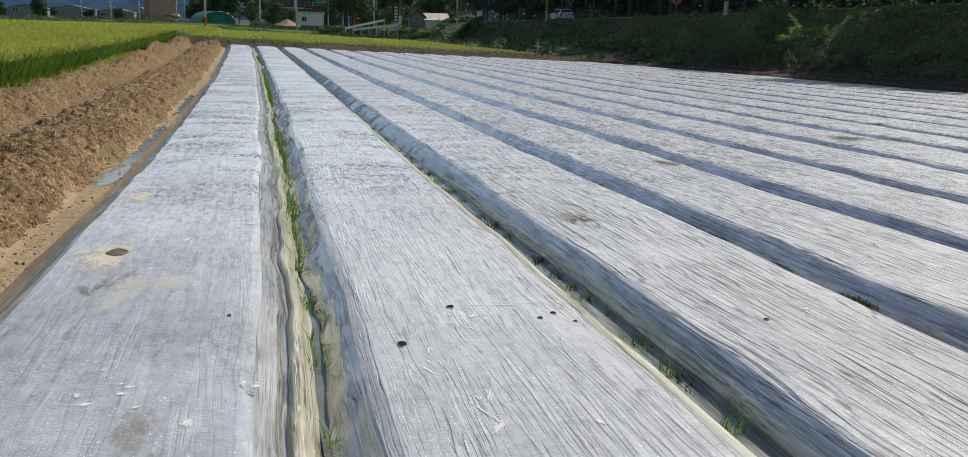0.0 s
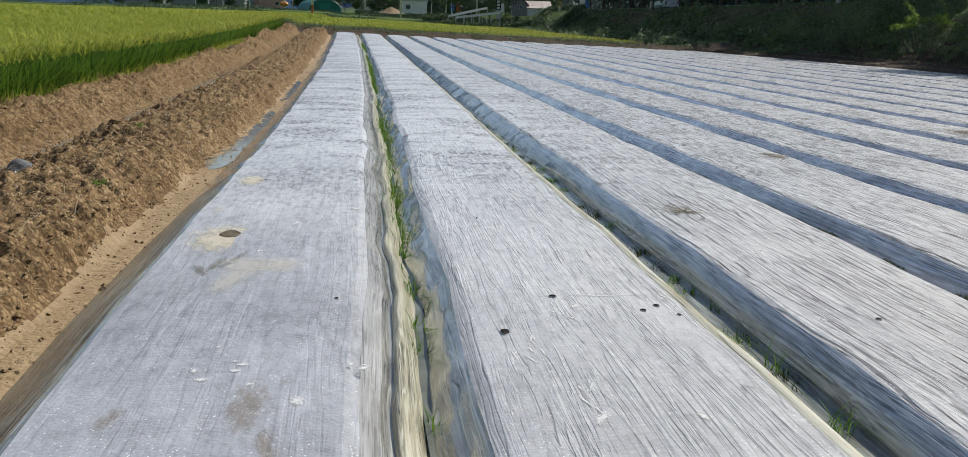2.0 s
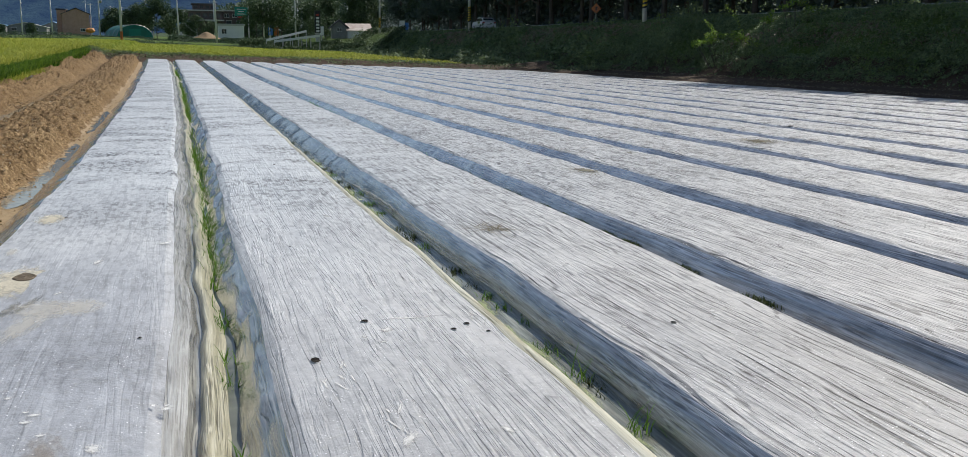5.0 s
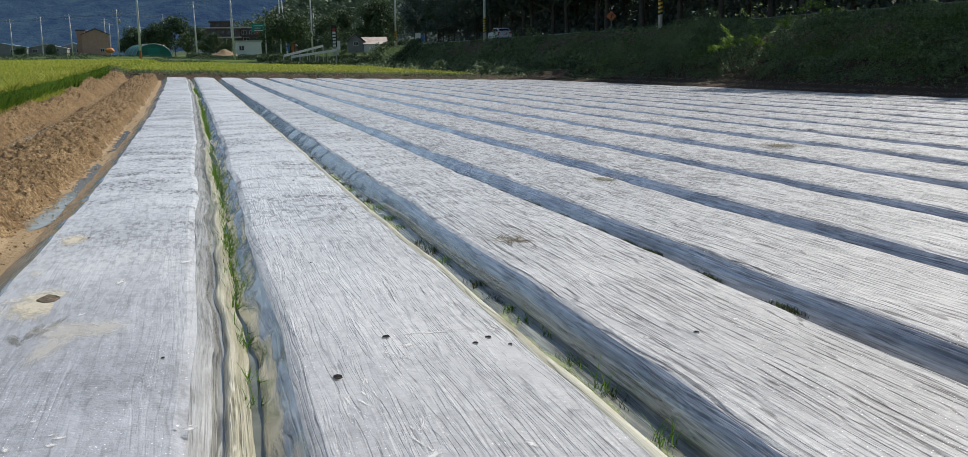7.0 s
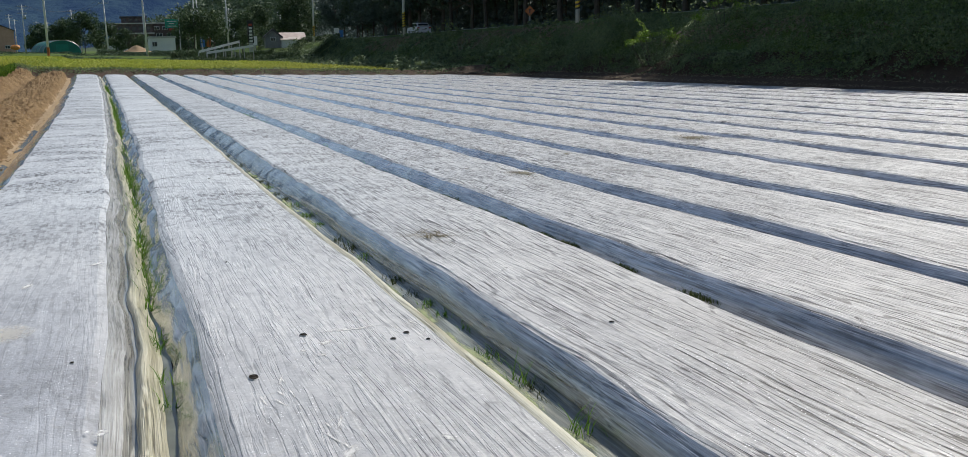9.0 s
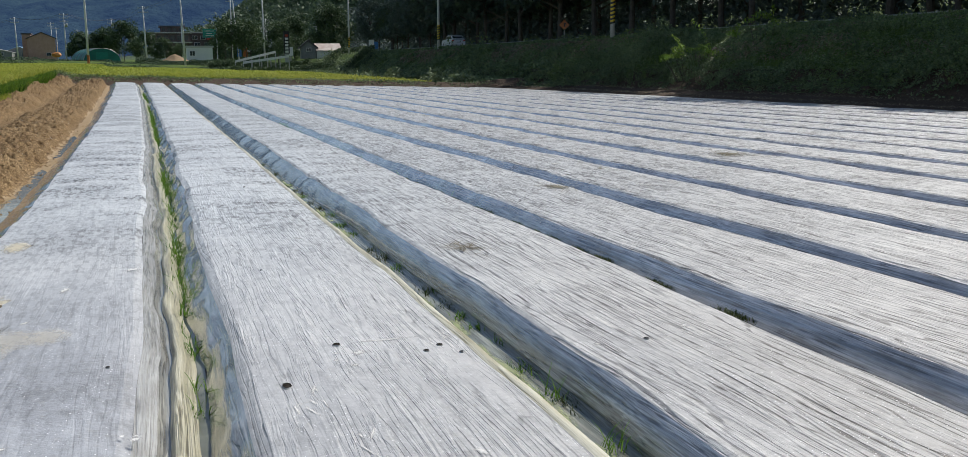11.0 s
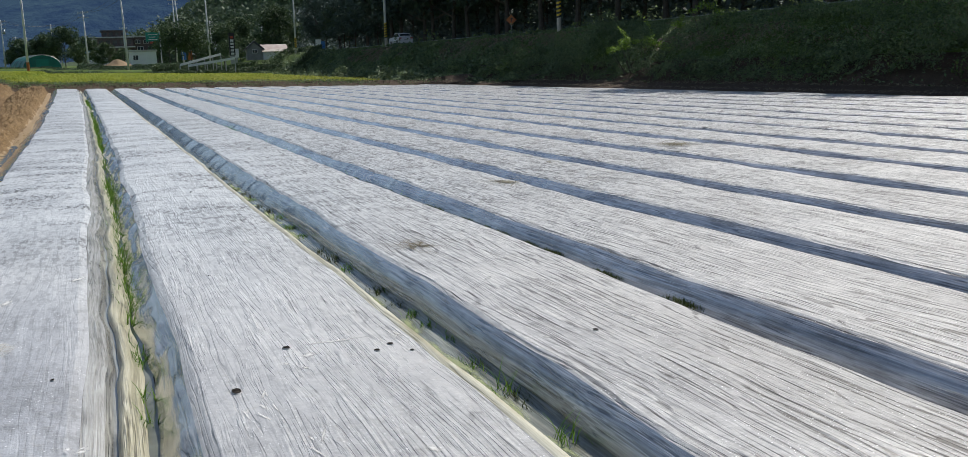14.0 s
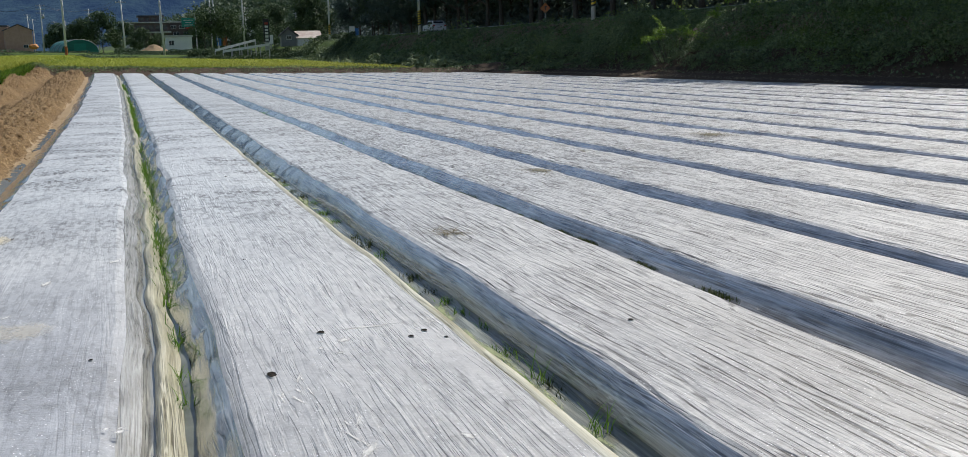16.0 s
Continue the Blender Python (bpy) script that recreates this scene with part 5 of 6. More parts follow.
def utility_pole(x, y, z, height, arms=2, box_=False, striped=False, lean=0.0, turn=10.0):
    """Tapered concrete pole with cross-arms, insulators and, on some, a transformer or a warning band."""
    thing = empty("utility_pole", x, y, z, turn)
    thing.rotation_euler.y = radians(lean)
    part("shaft", rodded((0, 0, -0.6), (0, 0, height), 0.17, 0.10, 12), POLE, thing, smooth=True)
    for i in range(arms):
        h = height - 0.35 - 0.75 * i
        arm = part("cross_arm", boxed(-0.9, 0.9, -0.05, 0.05, h - 0.05, h + 0.05), STEEL, thing)
        for u in (-0.8, -0.3, 0.3, 0.8):
            part("insulator", rodded((u, 0, h + 0.05), (u, 0, h + 0.25), 0.05, 0.03, 8), CONCRETE, arm)
    if box_:
        part("transformer", rodded((0.42, 0, height - 3.0), (0.42, 0, height - 2.1), 0.26, 0.26, 12), STEEL, thing, "grey transformer can", True)
    if striped:
        for i in range(6):
            bm = bmesh.new()
            rod(bm, (0, 0, 1.0 + i * 0.28), (0, 0, 1.0 + i * 0.28 + 0.14), 0.173, 0.172, 12)
            for v in bm.verts:
                v.co.z += 0.35 * v.co.x
            part("band", bm, BLACK, thing)
            bm = bmesh.new()
            rod(bm, (0, 0, 1.14 + i * 0.28), (0, 0, 1.14 + i * 0.28 + 0.14), 0.173, 0.172, 12)
            for v in bm.verts:
                v.co.z += 0.35 * v.co.x
            part("band", bm, STRIPE_Y, thing)
    return tagged(thing, "pale concrete utility pole" + (" with a yellow and black warning band" if striped else " with steel cross-arms"), "utility pole", "utility poles")


for y, lean in ((165, 0.5), (111, 0.4), (65.6, 0.3)):
    utility_pole(31.7, y, float(land(31.7, y)), 12, 2, False, True, lean)

# guard rail on the far side of the road
rail = empty("guard_rail", 40.6, 0, 0)
for i in range(60):
    y = 24 + i * 4
    z = float(road_level(y))
    part("post", rodded((0, y, z - 0.1), (0, y, z + 0.75), 0.06, 0.06, 6), STEEL, rail)
for h in (0.35, 0.65):
    bm = bmesh.new()
    ys_ = [24 + i * 8 for i in range(30)]
    for a, b in zip(ys_, ys_[1:]):
        rod(bm, (0, a, float(road_level(a)) + h), (0, b, float(road_level(b)) + h), 0.05, 0.05, 6)
    part("beam", bm, STEEL, rail)
tagged(rail, "weathered steel guard rail beside the road", "guard rail")

sign = empty("warning_sign", 32.4, 76, float(road_level(76)), -25)
part("post", rodded((0, 0, -0.2), (0, 0, 1.5), 0.035, 0.035, 8), STEEL, sign)
bm = boxed(-0.3, 0.3, -0.015, 0.015, -0.3, 0.3)
bmesh.ops.rotate(bm, cent=(0, 0, 0), matrix=Matrix.Rotation(radians(45), 3, "Y"), verts=bm.verts)
bmesh.ops.translate(bm, vec=(0, -0.05, 1.25), verts=bm.verts)
part("plate", bm, ORANGE, sign, "orange diamond plate")
bm = boxed(-0.05, 0.05, -0.08, -0.07, 1.1, 1.4)
box(bm, -0.05, 0.13, -0.08, -0.07, 1.3, 1.4)
part("symbol", bm, BLACK, sign)
tagged(sign, "orange diamond road warning sign on a steel post", "road sign")

# the car on the road
CARWHITE = plain("white_car_paint", (0.72, 0.73, 0.75), (0.8, 0.8, 0.81), 1, 0.25, 0, 0)
GLASS = plain("dark_car_glass", (0.02, 0.025, 0.03), (0.035, 0.04, 0.045), 1, 0.1, 0, 0)
RUBBER = plain("tyre_rubber", (0.02, 0.02, 0.02), (0.035, 0.035, 0.035), 6, 0.85)
RED = plain("red_lamp", (0.35, 0.02, 0.015), (0.45, 0.03, 0.02), 3, 0.3)


def car(x, y, z, turn):
    """A small hatchback: body, cabin, glass, wheels, lamps."""
    thing = empty("car", x, y, z, turn)
    side = [(-2.1, 0.35), (-2.15, 0.75), (-2.0, 0.95), (-0.9, 1.02), (0.0, 1.04), (1.75, 1.05), (2.05, 0.95), (2.1, 0.45), (1.95, 0.3), (-1.95, 0.28)]
    bm = bmesh.new()
    half = 0.88
    for yy, k_ in ((-half, 0.97), (-half + 0.1, 1.0), (half - 0.1, 1.0), (half, 0.97)):
        for px, pz in side:
            bm.verts.new((px * k_, yy, pz))
    bm.verts.ensure_lookup_table()
    n = len(side)
    for r_ in range(3):
        for i in range(n):
            bm.faces.new([bm.verts[r_ * n + i], bm.verts[r_ * n + (i + 1) % n], bm.verts[(r_ + 1) * n + (i + 1) % n], bm.verts[(r_ + 1) * n + i]])
    bm.faces.new([bm.verts[i] for i in range(n)][::-1])
    bm.faces.new([bm.verts[3 * n + i] for i in range(n)])
    bmesh.ops.recalc_face_normals(bm, faces=bm.faces)
    body = part("body", bm, CARWHITE, thing, "white painted body")
    roof = [(-1.0, 1.03), (-0.35, 1.46), (0.3, 1.52), (1.3, 1.46), (1.95, 1.04)]
    bm = prism([(px, pz) for px, pz in roof], -0.72, 0.72)
    part("cabin", bm, CARWHITE, thing)
    for yy in (-0.735, 0.735):
        part("side_window", prism([(-0.82, 1.07), (-0.3, 1.40), (1.25, 1.40), (1.7, 1.07)], yy - 0.01, yy + 0.01), GLASS, thing, "dark side glass")
    bm = boxed(-0.01, 0.01, -0.62, 0.62, -0.2, 0.2)
    bmesh.ops.rotate(bm, cent=(0, 0, 0), matrix=Matrix.Rotation(radians(-57), 3, "Y"), verts=bm.verts)
    bmesh.ops.translate(bm, vec=(1.66, 0, 1.27), verts=bm.verts)
    part("rear_window", bm, GLASS, thing, "dark rear glass")
    bm = boxed(-0.01, 0.01, -0.64, 0.64, -0.3, 0.3)
    bmesh.ops.rotate(bm, cent=(0, 0, 0), matrix=Matrix.Rotation(radians(56), 3, "Y"), verts=bm.verts)
    bmesh.ops.translate(bm, vec=(-0.7, 0, 1.25), verts=bm.verts)
    part("windscreen", bm, GLASS, thing, "dark windscreen")
    for wx in (-1.35, 1.3):
        for wy in (-0.8, 0.8):
            wheel = part("wheel", rodded((wx, wy - 0.1, 0.31), (wx, wy + 0.1, 0.31), 0.31, 0.31, 18), RUBBER, thing)
            part("rim", rodded((wx, wy - 0.11, 0.31), (wx, wy + 0.11, 0.31), 0.19, 0.19, 12), STEEL, wheel)
    for yy in (-0.7, 0.7):
        part("tail_lamp", boxed(2.0, 2.1, yy - 0.14, yy + 0.14, 0.82, 0.95), RED, thing, "red tail lamp")
        part("headlamp", boxed(-2.1, -2.0, yy - 0.14, yy + 0.14, 0.72, 0.84), STEEL, thing)
    part("bumper", boxed(1.95, 2.14, -0.84, 0.84, 0.35, 0.6, bevel=0.04), CARWHITE, thing)
    part("rear_plate", boxed(2.14, 2.15, -0.26, 0.26, 0.62, 0.74), CONCRETE, thing, "pale rear plate")
    return tagged(thing, "white hatchback driving on the embankment road", "car")


car(35.3, 117, float(road_level(117)) + 0.06, -90)

# sunlit bushes standing out of the bank
def bank_bush(x, y, half, tall, shoots, seed, count):
    """A low leafy mound of stems; a few long shoots, each (start, tip, height), arch out of it."""
    thing = empty("bush", x, y, float(land(x, y)) + 0.8, -31)
    r = np.random.default_rng(seed)
    bm = bmesh.new()
    cs, rs, ns = [], [], []
    for i in range(count):
        u = r.uniform(-half, half)
        tip = Vector((u, r.uniform(-0.5, 0.4), tall * r.uniform(0.45, 1.0) * (1 - 0.55 * (u / half) ** 2)))
        rod(bm, (u * 0.5, 0, -1.0), tip, 0.016, 0.005, 5)
        cs.append(tuple(tip)); rs.append((0.30, 0.28, 0.16)); ns.append(46)
    for start, tip, height in shoots:
        a, b = Vector((start, -0.1, tall * 0.6)), Vector((tip, -0.2, height))
        knee = a.lerp(b, 0.55) + Vector((0.14, 0, 0.05))
        rod(bm, a, knee, 0.014, 0.009, 5)
        rod(bm, knee, b, 0.009, 0.004, 5)
        for f in np.linspace(0.05, 1.0, 11):
            c = a.lerp(knee, float(f) / 0.55) if f < 0.55 else knee.lerp(b, (float(f) - 0.55) / 0.45)
            cs.append(tuple(c)); rs.append((0.12, 0.12, 0.09)); ns.append(9)
    part("stem", bm, BARK, thing)
    v, q = crown(cs, rs, ns, 0.105, seed + 1)
    ob = new("foliage", mesh_of("foliage", v, q, BUSHLEAF))
    ob.parent = thing
    return tagged(thing, "bright green sunlit bush with long shoots on the bank", "bush", "bushes on the bank")


bank_bush(27.1, 46.3, 1.65, 0.95, ((0.85, -0.1, 2.25), (-0.6, -1.15, 1.45)), 71, 30)
bank_bush(29.9, 44.4, 0.7, 0.7, ((0.2, 0.5, 1.1),), 75, 9)
bank_bush(29.0, 45.8, 0.4, 0.5, ((0.0, 0.3, 0.8),), 78, 5)


# ---- the village ----
def village_z(x, y):
    return float(land(x, y))


BRICK = plain("brown_render", (0.44, 0.26, 0.19), (0.56, 0.35, 0.27), 1.2, 0.85)
SLATE = plain("dark_roofing", (0.05, 0.05, 0.055), (0.09, 0.09, 0.095), 1.5, 0.7)
TARP = plain("green_tarpaulin", (0.008, 0.13, 0.105), (0.018, 0.21, 0.17), 0.8, 0.5)
WHITEWALL = plain("white_wall", (0.74, 0.74, 0.73), (0.82, 0.82, 0.81), 1.2, 0.8)
GREYWALL = plain("grey_render", (0.2, 0.2, 0.2), (0.3, 0.3, 0.29), 1.5, 0.85)
DARKWALL = plain("dark_brick", (0.075, 0.055, 0.055), (0.13, 0.098, 0.095), 1.5, 0.85)
BLUEROOF = plain("blue_roofing", (0.16, 0.32, 0.5), (0.24, 0.42, 0.6), 1, 0.6)
RUSTROOF = plain("rusty_roofing", (0.38, 0.26, 0.2), (0.6, 0.54, 0.48), 0.9, 0.6)
TEAL = plain("teal_panel", (0.01, 0.2, 0.15), (0.02, 0.26, 0.2), 2, 0.5)
PANE = plain("window_pane", (0.03, 0.04, 0.05), (0.06, 0.07, 0.08), 1, 0.12, 0, 0)
SANDPILE = soil_material("sand_heap", (0.3, 0.21, 0.12), (0.42, 0.3, 0.18), (0.5, 0.38, 0.25))
SIGNRED = plain("sign_red", (0.4, 0.05, 0.03), (0.5, 0.08, 0.05), 2, 0.5)
SIGNBLUE = plain("sign_blue", (0.04, 0.15, 0.45), (0.06, 0.2, 0.5), 2, 0.5)


def window(parent, x, y, z, w, h, trim=None):
    fr = part("window", boxed(x - w / 2, x + w / 2, y - 0.05, y + 0.05, z - h / 2, z + h / 2), trim or WHITEWALL, parent)
    part("pane", boxed(x - w / 2 + 0.07, x - 0.03, y - 0.08, y - 0.05, z - h / 2 + 0.07, z + h / 2 - 0.07), PANE, fr)
    part("pane", boxed(x + 0.03, x + w / 2 - 0.07, y - 0.08, y - 0.05, z - h / 2 + 0.07, z + h / 2 - 0.07), PANE, fr)


def building(name, x, y, z, w, d, h, wall, roof, pitch, label, windows=(), turn=0.0, overhang=0.3):
    """Walls, a gabled or flat roof and windows on the side towards the field."""
    thing = empty(name, x, y, z, turn)
    outline = [(-w / 2, -1.0), (-w / 2, h), (0, h + pitch), (w / 2, h), (w / 2, -1.0)] if pitch else [(-w / 2, -1.0), (-w / 2, h), (w / 2, h), (w / 2, -1.0)]
    part("wall", prism(outline, 0, d), wall, thing)
    if pitch:
        bm = prism([(-w / 2 - overhang, h - 0.1), (0, h + pitch + 0.08), (w / 2 + overhang, h - 0.1), (w / 2 + overhang, h + 0.08), (0, h + pitch + 0.28), (-w / 2 - overhang, h + 0.08)], -overhang, d + overhang)
    else:
        bm = boxed(-w / 2 - 0.2, w / 2 + 0.2, -0.2, d + 0.2, h + 0.004, h + 0.35)
    part("roof", bm, roof, thing)
    for (wx, wz, ww, wh) in windows:
        window(thing, wx, -0.05, wz, ww, wh)
    return tagged(thing, label, "building")


building("brown_building", -27.4, 300, 4.6, 7.0, 9, 5.6, BRICK, SLATE, 1.5, "plain brown rendered two-storey building with dark eaves", [(1.6, 1.3, 1.2, 0.9), (2.6, 1.3, 0.7, 0.9)], 8)
lean = building("brick_annexe", -31.6, 304, 5.0, 2.2, 6, 6.4, BRICK, SLATE, 0, "narrow brown brick block beside the building", [])

# arched storage tent
tent = empty("storage_tent", -6.7, 165, 2.55, 0)
arc = [(2.8 * math.cos(a), 2.3 * math.sin(a) ** 0.8 if 0 < a < math.pi else 0.0) for a in np.linspace(0, math.pi, 15)]
part("cover", prism(arc, 0, 7), TARP, tent, "green tarpaulin stretched over arches")
for yy in (-0.06, 2.4, 4.7, 7.02):
    bm = bmesh.new()
    for (ax, az), (bx, bz) in zip(arc, arc[1:]):
        rod(bm, (ax * 1.01, yy, az * 1.01), (bx * 1.01, yy, bz * 1.01), 0.04, 0.04, 5)
    part("hoop", bm, STEEL, tent)
part("door_flap", boxed(-0.9, 0.9, -0.09, -0.02, 0, 1.7), TEAL, tent, "darker tarpaulin door flap")
tent.rotation_euler.z = radians(18)
tagged(tent, "round-topped dark green tarpaulin storage tent", "tent")

# terraced dark building with flat upper floors
thing = empty("terrace_building", 5.8, 285, 5.0)
part("wall", boxed(-5.5, 5.5, 0, 10, -1, 6.2), DARKWALL, thing)
part("roof", boxed(-5.9, 5.9, -0.6, 10.4, 6.205, 6.5), CONCRETE, thing)
part("upper_storey", boxed(-2.2, 4.0, 2, 9, 6.505, 8.0), DARKWALL, thing)
part("roof", boxed(-2.6, 4.4, 1.4, 9.4, 8.005, 8.3), SLATE, thing)
part("balcony", boxed(-5.9, 5.9, -1.2, -0.02, 3.6, 3.9), CONCRETE, thing)
for i in range(6):
    window(thing, -4.4 + i * 1.75, -0.06, 5.0, 1.1, 1.1, SLATE)
for i in range(4):
    window(thing, -1.4 + i * 1.5, 1.94, 7.3, 0.9, 0.8, SLATE)
tagged(thing, "dark brick building with flat terraces and balconies", "building")
thing = building("shop_house", 14.6, 290, 5.4, 7, 9, 6.0, DARKWALL, CONCRETE, 0, "dark two-storey shop house with a pale flat roof", [(-2, 4.8, 1.4, 1.0), (0.2, 4.8, 1.4, 1.0), (2.3, 4.8, 1.2, 1.0), (-1.4, 3.0, 1.6, 1.0), (1.4, 3.0, 1.6, 1.0)])
part("awning", boxed(1.2, 3.4, -0.9, -0.1, 4.2, 4.7), SIGNRED, thing, "red awning")
thing = building("white_shed", 9.6, 202, 3.0, 4.8, 6, 2.7, WHITEWALL, CONCRETE, 0, "low white shed with a pale flat roof", [(-1.4, 1.6, 1.0, 1.0)])
building("blue_roof_house", 1.8, 268, 4.5, 5, 7, 2.6, WHITEWALL, BLUEROOF, 0.9, "small house with a faded blue roof", [(0, 1.4, 1.4, 1.1)])
for i, (x, y, w, h, rf) in enumerate(((-66, 380, 17, 3.3, BLUEROOF), (-52, 385, 14, 2.9, CONCRETE), (-74, 350, 12, 2.6, TEAL), (-44, 395, 8, 3.5, BLUEROOF))):
    building("factory_shed", x, y, 5.0, w, 14, h, GREYWALL, rf, 1.4, "long grey shed with a pale low-pitched roof", [(-w / 4, 2.2, 1.8, 1.0), (w / 4, 2.2, 1.8, 1.0)])

building("long_hall", 30.2, 300, 7.5, 9.2, 8, 5.6, WHITEWALL, CONCRETE, 0, "low white hall with a long pale flat roof", [(-3, 4.2, 1.6, 1.0), (-1, 4.2, 1.6, 1.0), (1, 4.2, 1.6, 1.0), (3, 4.2, 1.6, 1.0)])

# farmhouse by the road
thing = empty("farmhouse", 27.9, 178, 4.3, -6)
part("wall", prism([(-2.2, -1), (-2.2, 0.9), (-0.9, 2.0), (0.4, 0.9), (0.4, -1)], 0, 6), GREYWALL, thing)
part("roof", prism([(-2.6, 0.7), (-0.9, 2.1), (0.8, 0.7), (0.8, 0.9), (-0.9, 2.35), (-2.6, 0.9)], -0.3, 6.3), SLATE, thing, "dark gabled roof")
bm = boxed(0.3, 4.9, -3.0, 3.0, -0.05, 0.05)
bmesh.ops.rotate(bm, cent=(0, 0, 0), matrix=Matrix.Rotation(radians(13), 3, "X"), verts=bm.verts)
bmesh.ops.translate(bm, vec=(0, 1.7, 1.0), verts=bm.verts)
part("lean_to_roof", bm, RUSTROOF, thing, "rust-streaked pale corrugated roof")
part("lean_to_wall", boxed(0.5, 4.6, -1.0, 3, -1, 0.35), WHITEWALL, thing)
window(thing, -0.9, -0.06, 0.5, 0.9, 0.7)
tagged(thing, "low farmhouse with dark gable and rusty lean-to roof", "house")

# concrete ramp with steel rails
ramp_ = empty("ramp_barrier", 12.6, 141, 0)
for j, (z0, z1, x0, x1, yy) in enumerate(((2.62, 3.92, -1.28, 4.2, 0), (2.45, 3.3, -0.36, 5.86, -1.5))):
    bm = prism([(x0, z0 - 0.2), (x1, z1 - 0.2), (x1, z1 + 0.12), (x0, z0 + 0.12)], yy, yy + 0.25)
    part("beam", bm, WHITEWALL, ramp_, "long pale sloping beam")
    for i in range(6):
        s = i / 5
        part("post", boxed(x0 + (x1 - x0) * s - 0.06, x0 + (x1 - x0) * s + 0.06, yy + 0.26, yy + 0.38, 1.0, z0 + (z1 - z0) * s - 0.1), STEEL, ramp_)
tagged(ramp_, "pale sloping barrier along the ramp up to the road", "barrier")

# tall notice tower
tower = empty("sign_tower", 21.6, 166, 3.6)
part("post", boxed(-0.35, 0.35, -0.12, 0.12, -1, 0.6), STEEL, tower)
part("panel", boxed(-0.45, 0.45, -0.2, 0.2, 0.4, 4.0), BLACK, tower, "dark upright panel")
for i in range(6):
    z = 3.3 - i * 0.52
    part("character_bar", boxed(-0.26, 0.26, -0.23, -0.2, z - 0.17, z + 0.17), SIGNRED if i == 0 else WHITEWALL, tower)
tagged(tower, "tall dark notice tower with pale unreadable characters", "sign")

gantry = empty("direction_sign", 11.6, 202, 3.2)
part("post", rodded((1.3, 0, -1), (1.3, 0, 6.8), 0.12, 0.09, 10), STEEL, gantry)
plate = part("plate", boxed(-1.3, 1.2, -0.16, -0.06, 4.4, 6.1), TEAL, gantry, "green plate")
for i, w in enumerate((0.9, 0.6, 0.8)):
    part("bar", boxed(-w, w, -0.18, -0.165, 5.6 - i * .45, 5.7 - i * .45), WHITEWALL, plate)
tagged(gantry, "green road direction sign on a steel mast", "road sign")
board = empty("roadside_board", 33.0, 152, float(road_level(152)))
part("panel", boxed(-0.7, 0.1, -0.05, 0.05, 0.3, 1.9), WHITEWALL, board)
part("panel", boxed(0.14, 0.7, -0.05, 0.05, 0.5, 1.6), SIGNBLUE, board, "blue panel")
part("post", boxed(-0.05, 0.05, 0.06, 0.14, -0.2, 1.9), STEEL, board)
tagged(board, "white and blue notice board beside the road", "sign")
for x, y, c in ((17.1, 190, ORANGE), (16.2, 192, SIGNBLUE), (24.9, 186, WHITEWALL)):
    pst = empty("bollard_sign", x, y, village_z(x, y))
    part("post", boxed(-0.12, 0.12, -0.1, 0.1, -0.2, 1.6), STEEL, pst)
    part("plate", boxed(-0.4, 0.4, -0.16, -0.1, 1.5, 3.1), c, pst)
    tagged(pst, "small upright notice plate on a post", "sign")
bm = bmesh.new()
bmesh.ops.create_icosphere(bm, subdivisions=3, radius=0.5)
for v_ in bm.verts:
    v_.co *= 1 + 0.2 * noise.noise(v_.co * 3)
    v_.co.x, v_.co.z = v_.co.x * 1.3, v_.co.z * 0.7
bundle = part("tarpaulin_bundle", bm, plain("orange_sheet", (0.55, 0.2, 0.04), (0.7, 0.3, 0.08), 3, 0.6))
bundle.location = (-11.9, 150, village_z(-11.9, 150) + 0.85)
tagged(bundle, "small orange tarpaulin bundle at the paddy's edge", "bundle")
heap = new("sand_heap", grid_mesh("sand_heap", np.linspace(-2.6, 2.6, 24), np.linspace(-2.2, 2.2, 20), lambda A, B: 1.25 * np.exp(-((A / 1.7) ** 2 + (B / 1.2) ** 2)) + 0.12 * fbm(A, B, 1.5, 3) - 0.1, SANDPILE))
heap.location = (4.6, 190, village_z(4.6, 190) + 0.5)
tagged(heap, "heap of pale brown sand", "sand heap")

# utility poles
for x, y, h, arms, can, tilt in ((-48.6, 298, 10, 2, False, 0), (-36.4, 265, 9.5, 2, False, 0), (-28, 250, 9.5, 2, False, -1), (-16.8, 236, 10, 3, True, 0), (-7.6, 250, 9.5, 2, False, 0),
                                 (-7.1, 300, 7.5, 1, False, 0), (-0.2, 190, 10, 2, False, -1.2), (5.1, 152, 11, 2, False, -1.5), (18.6, 171, 12.5, 2, False, -0.6), (16.2, 192, 13, 1, False, -4),
                                 (15.6, 200, 13, 2, False, 0), (48, 300, 10, 2, False, -0.5), (-13.5, 262, 7.0, 1, False, 0), (-25.6, 310, 10.5, 2, False, 0), (-24.0, 306, 9.0, 1, False, 0),
                                 (31, 280, 11, 3, False, 0), (-63, 310, 8, 1, False, 0), (7.6, 240, 9, 1, False, 0), (0.9, 240, 6.5, 1, False, 0), (-20, 330, 9, 2, False, 0)):
    utility_pole(x, y, village_z(x, y), h, arms, can, False, tilt)
p = utility_pole(-7.5, 142.5, village_z(-7.5, 142.5), 12, 1, False, False, 0)
part("sleeve", rodded((0, 0, 0), (0, 0, 1.5), 0.185, 0.18, 12), ORANGE, p, "faded orange sleeve round the foot")
tagged(p, "concrete utility pole with an orange sleeve at the paddy")

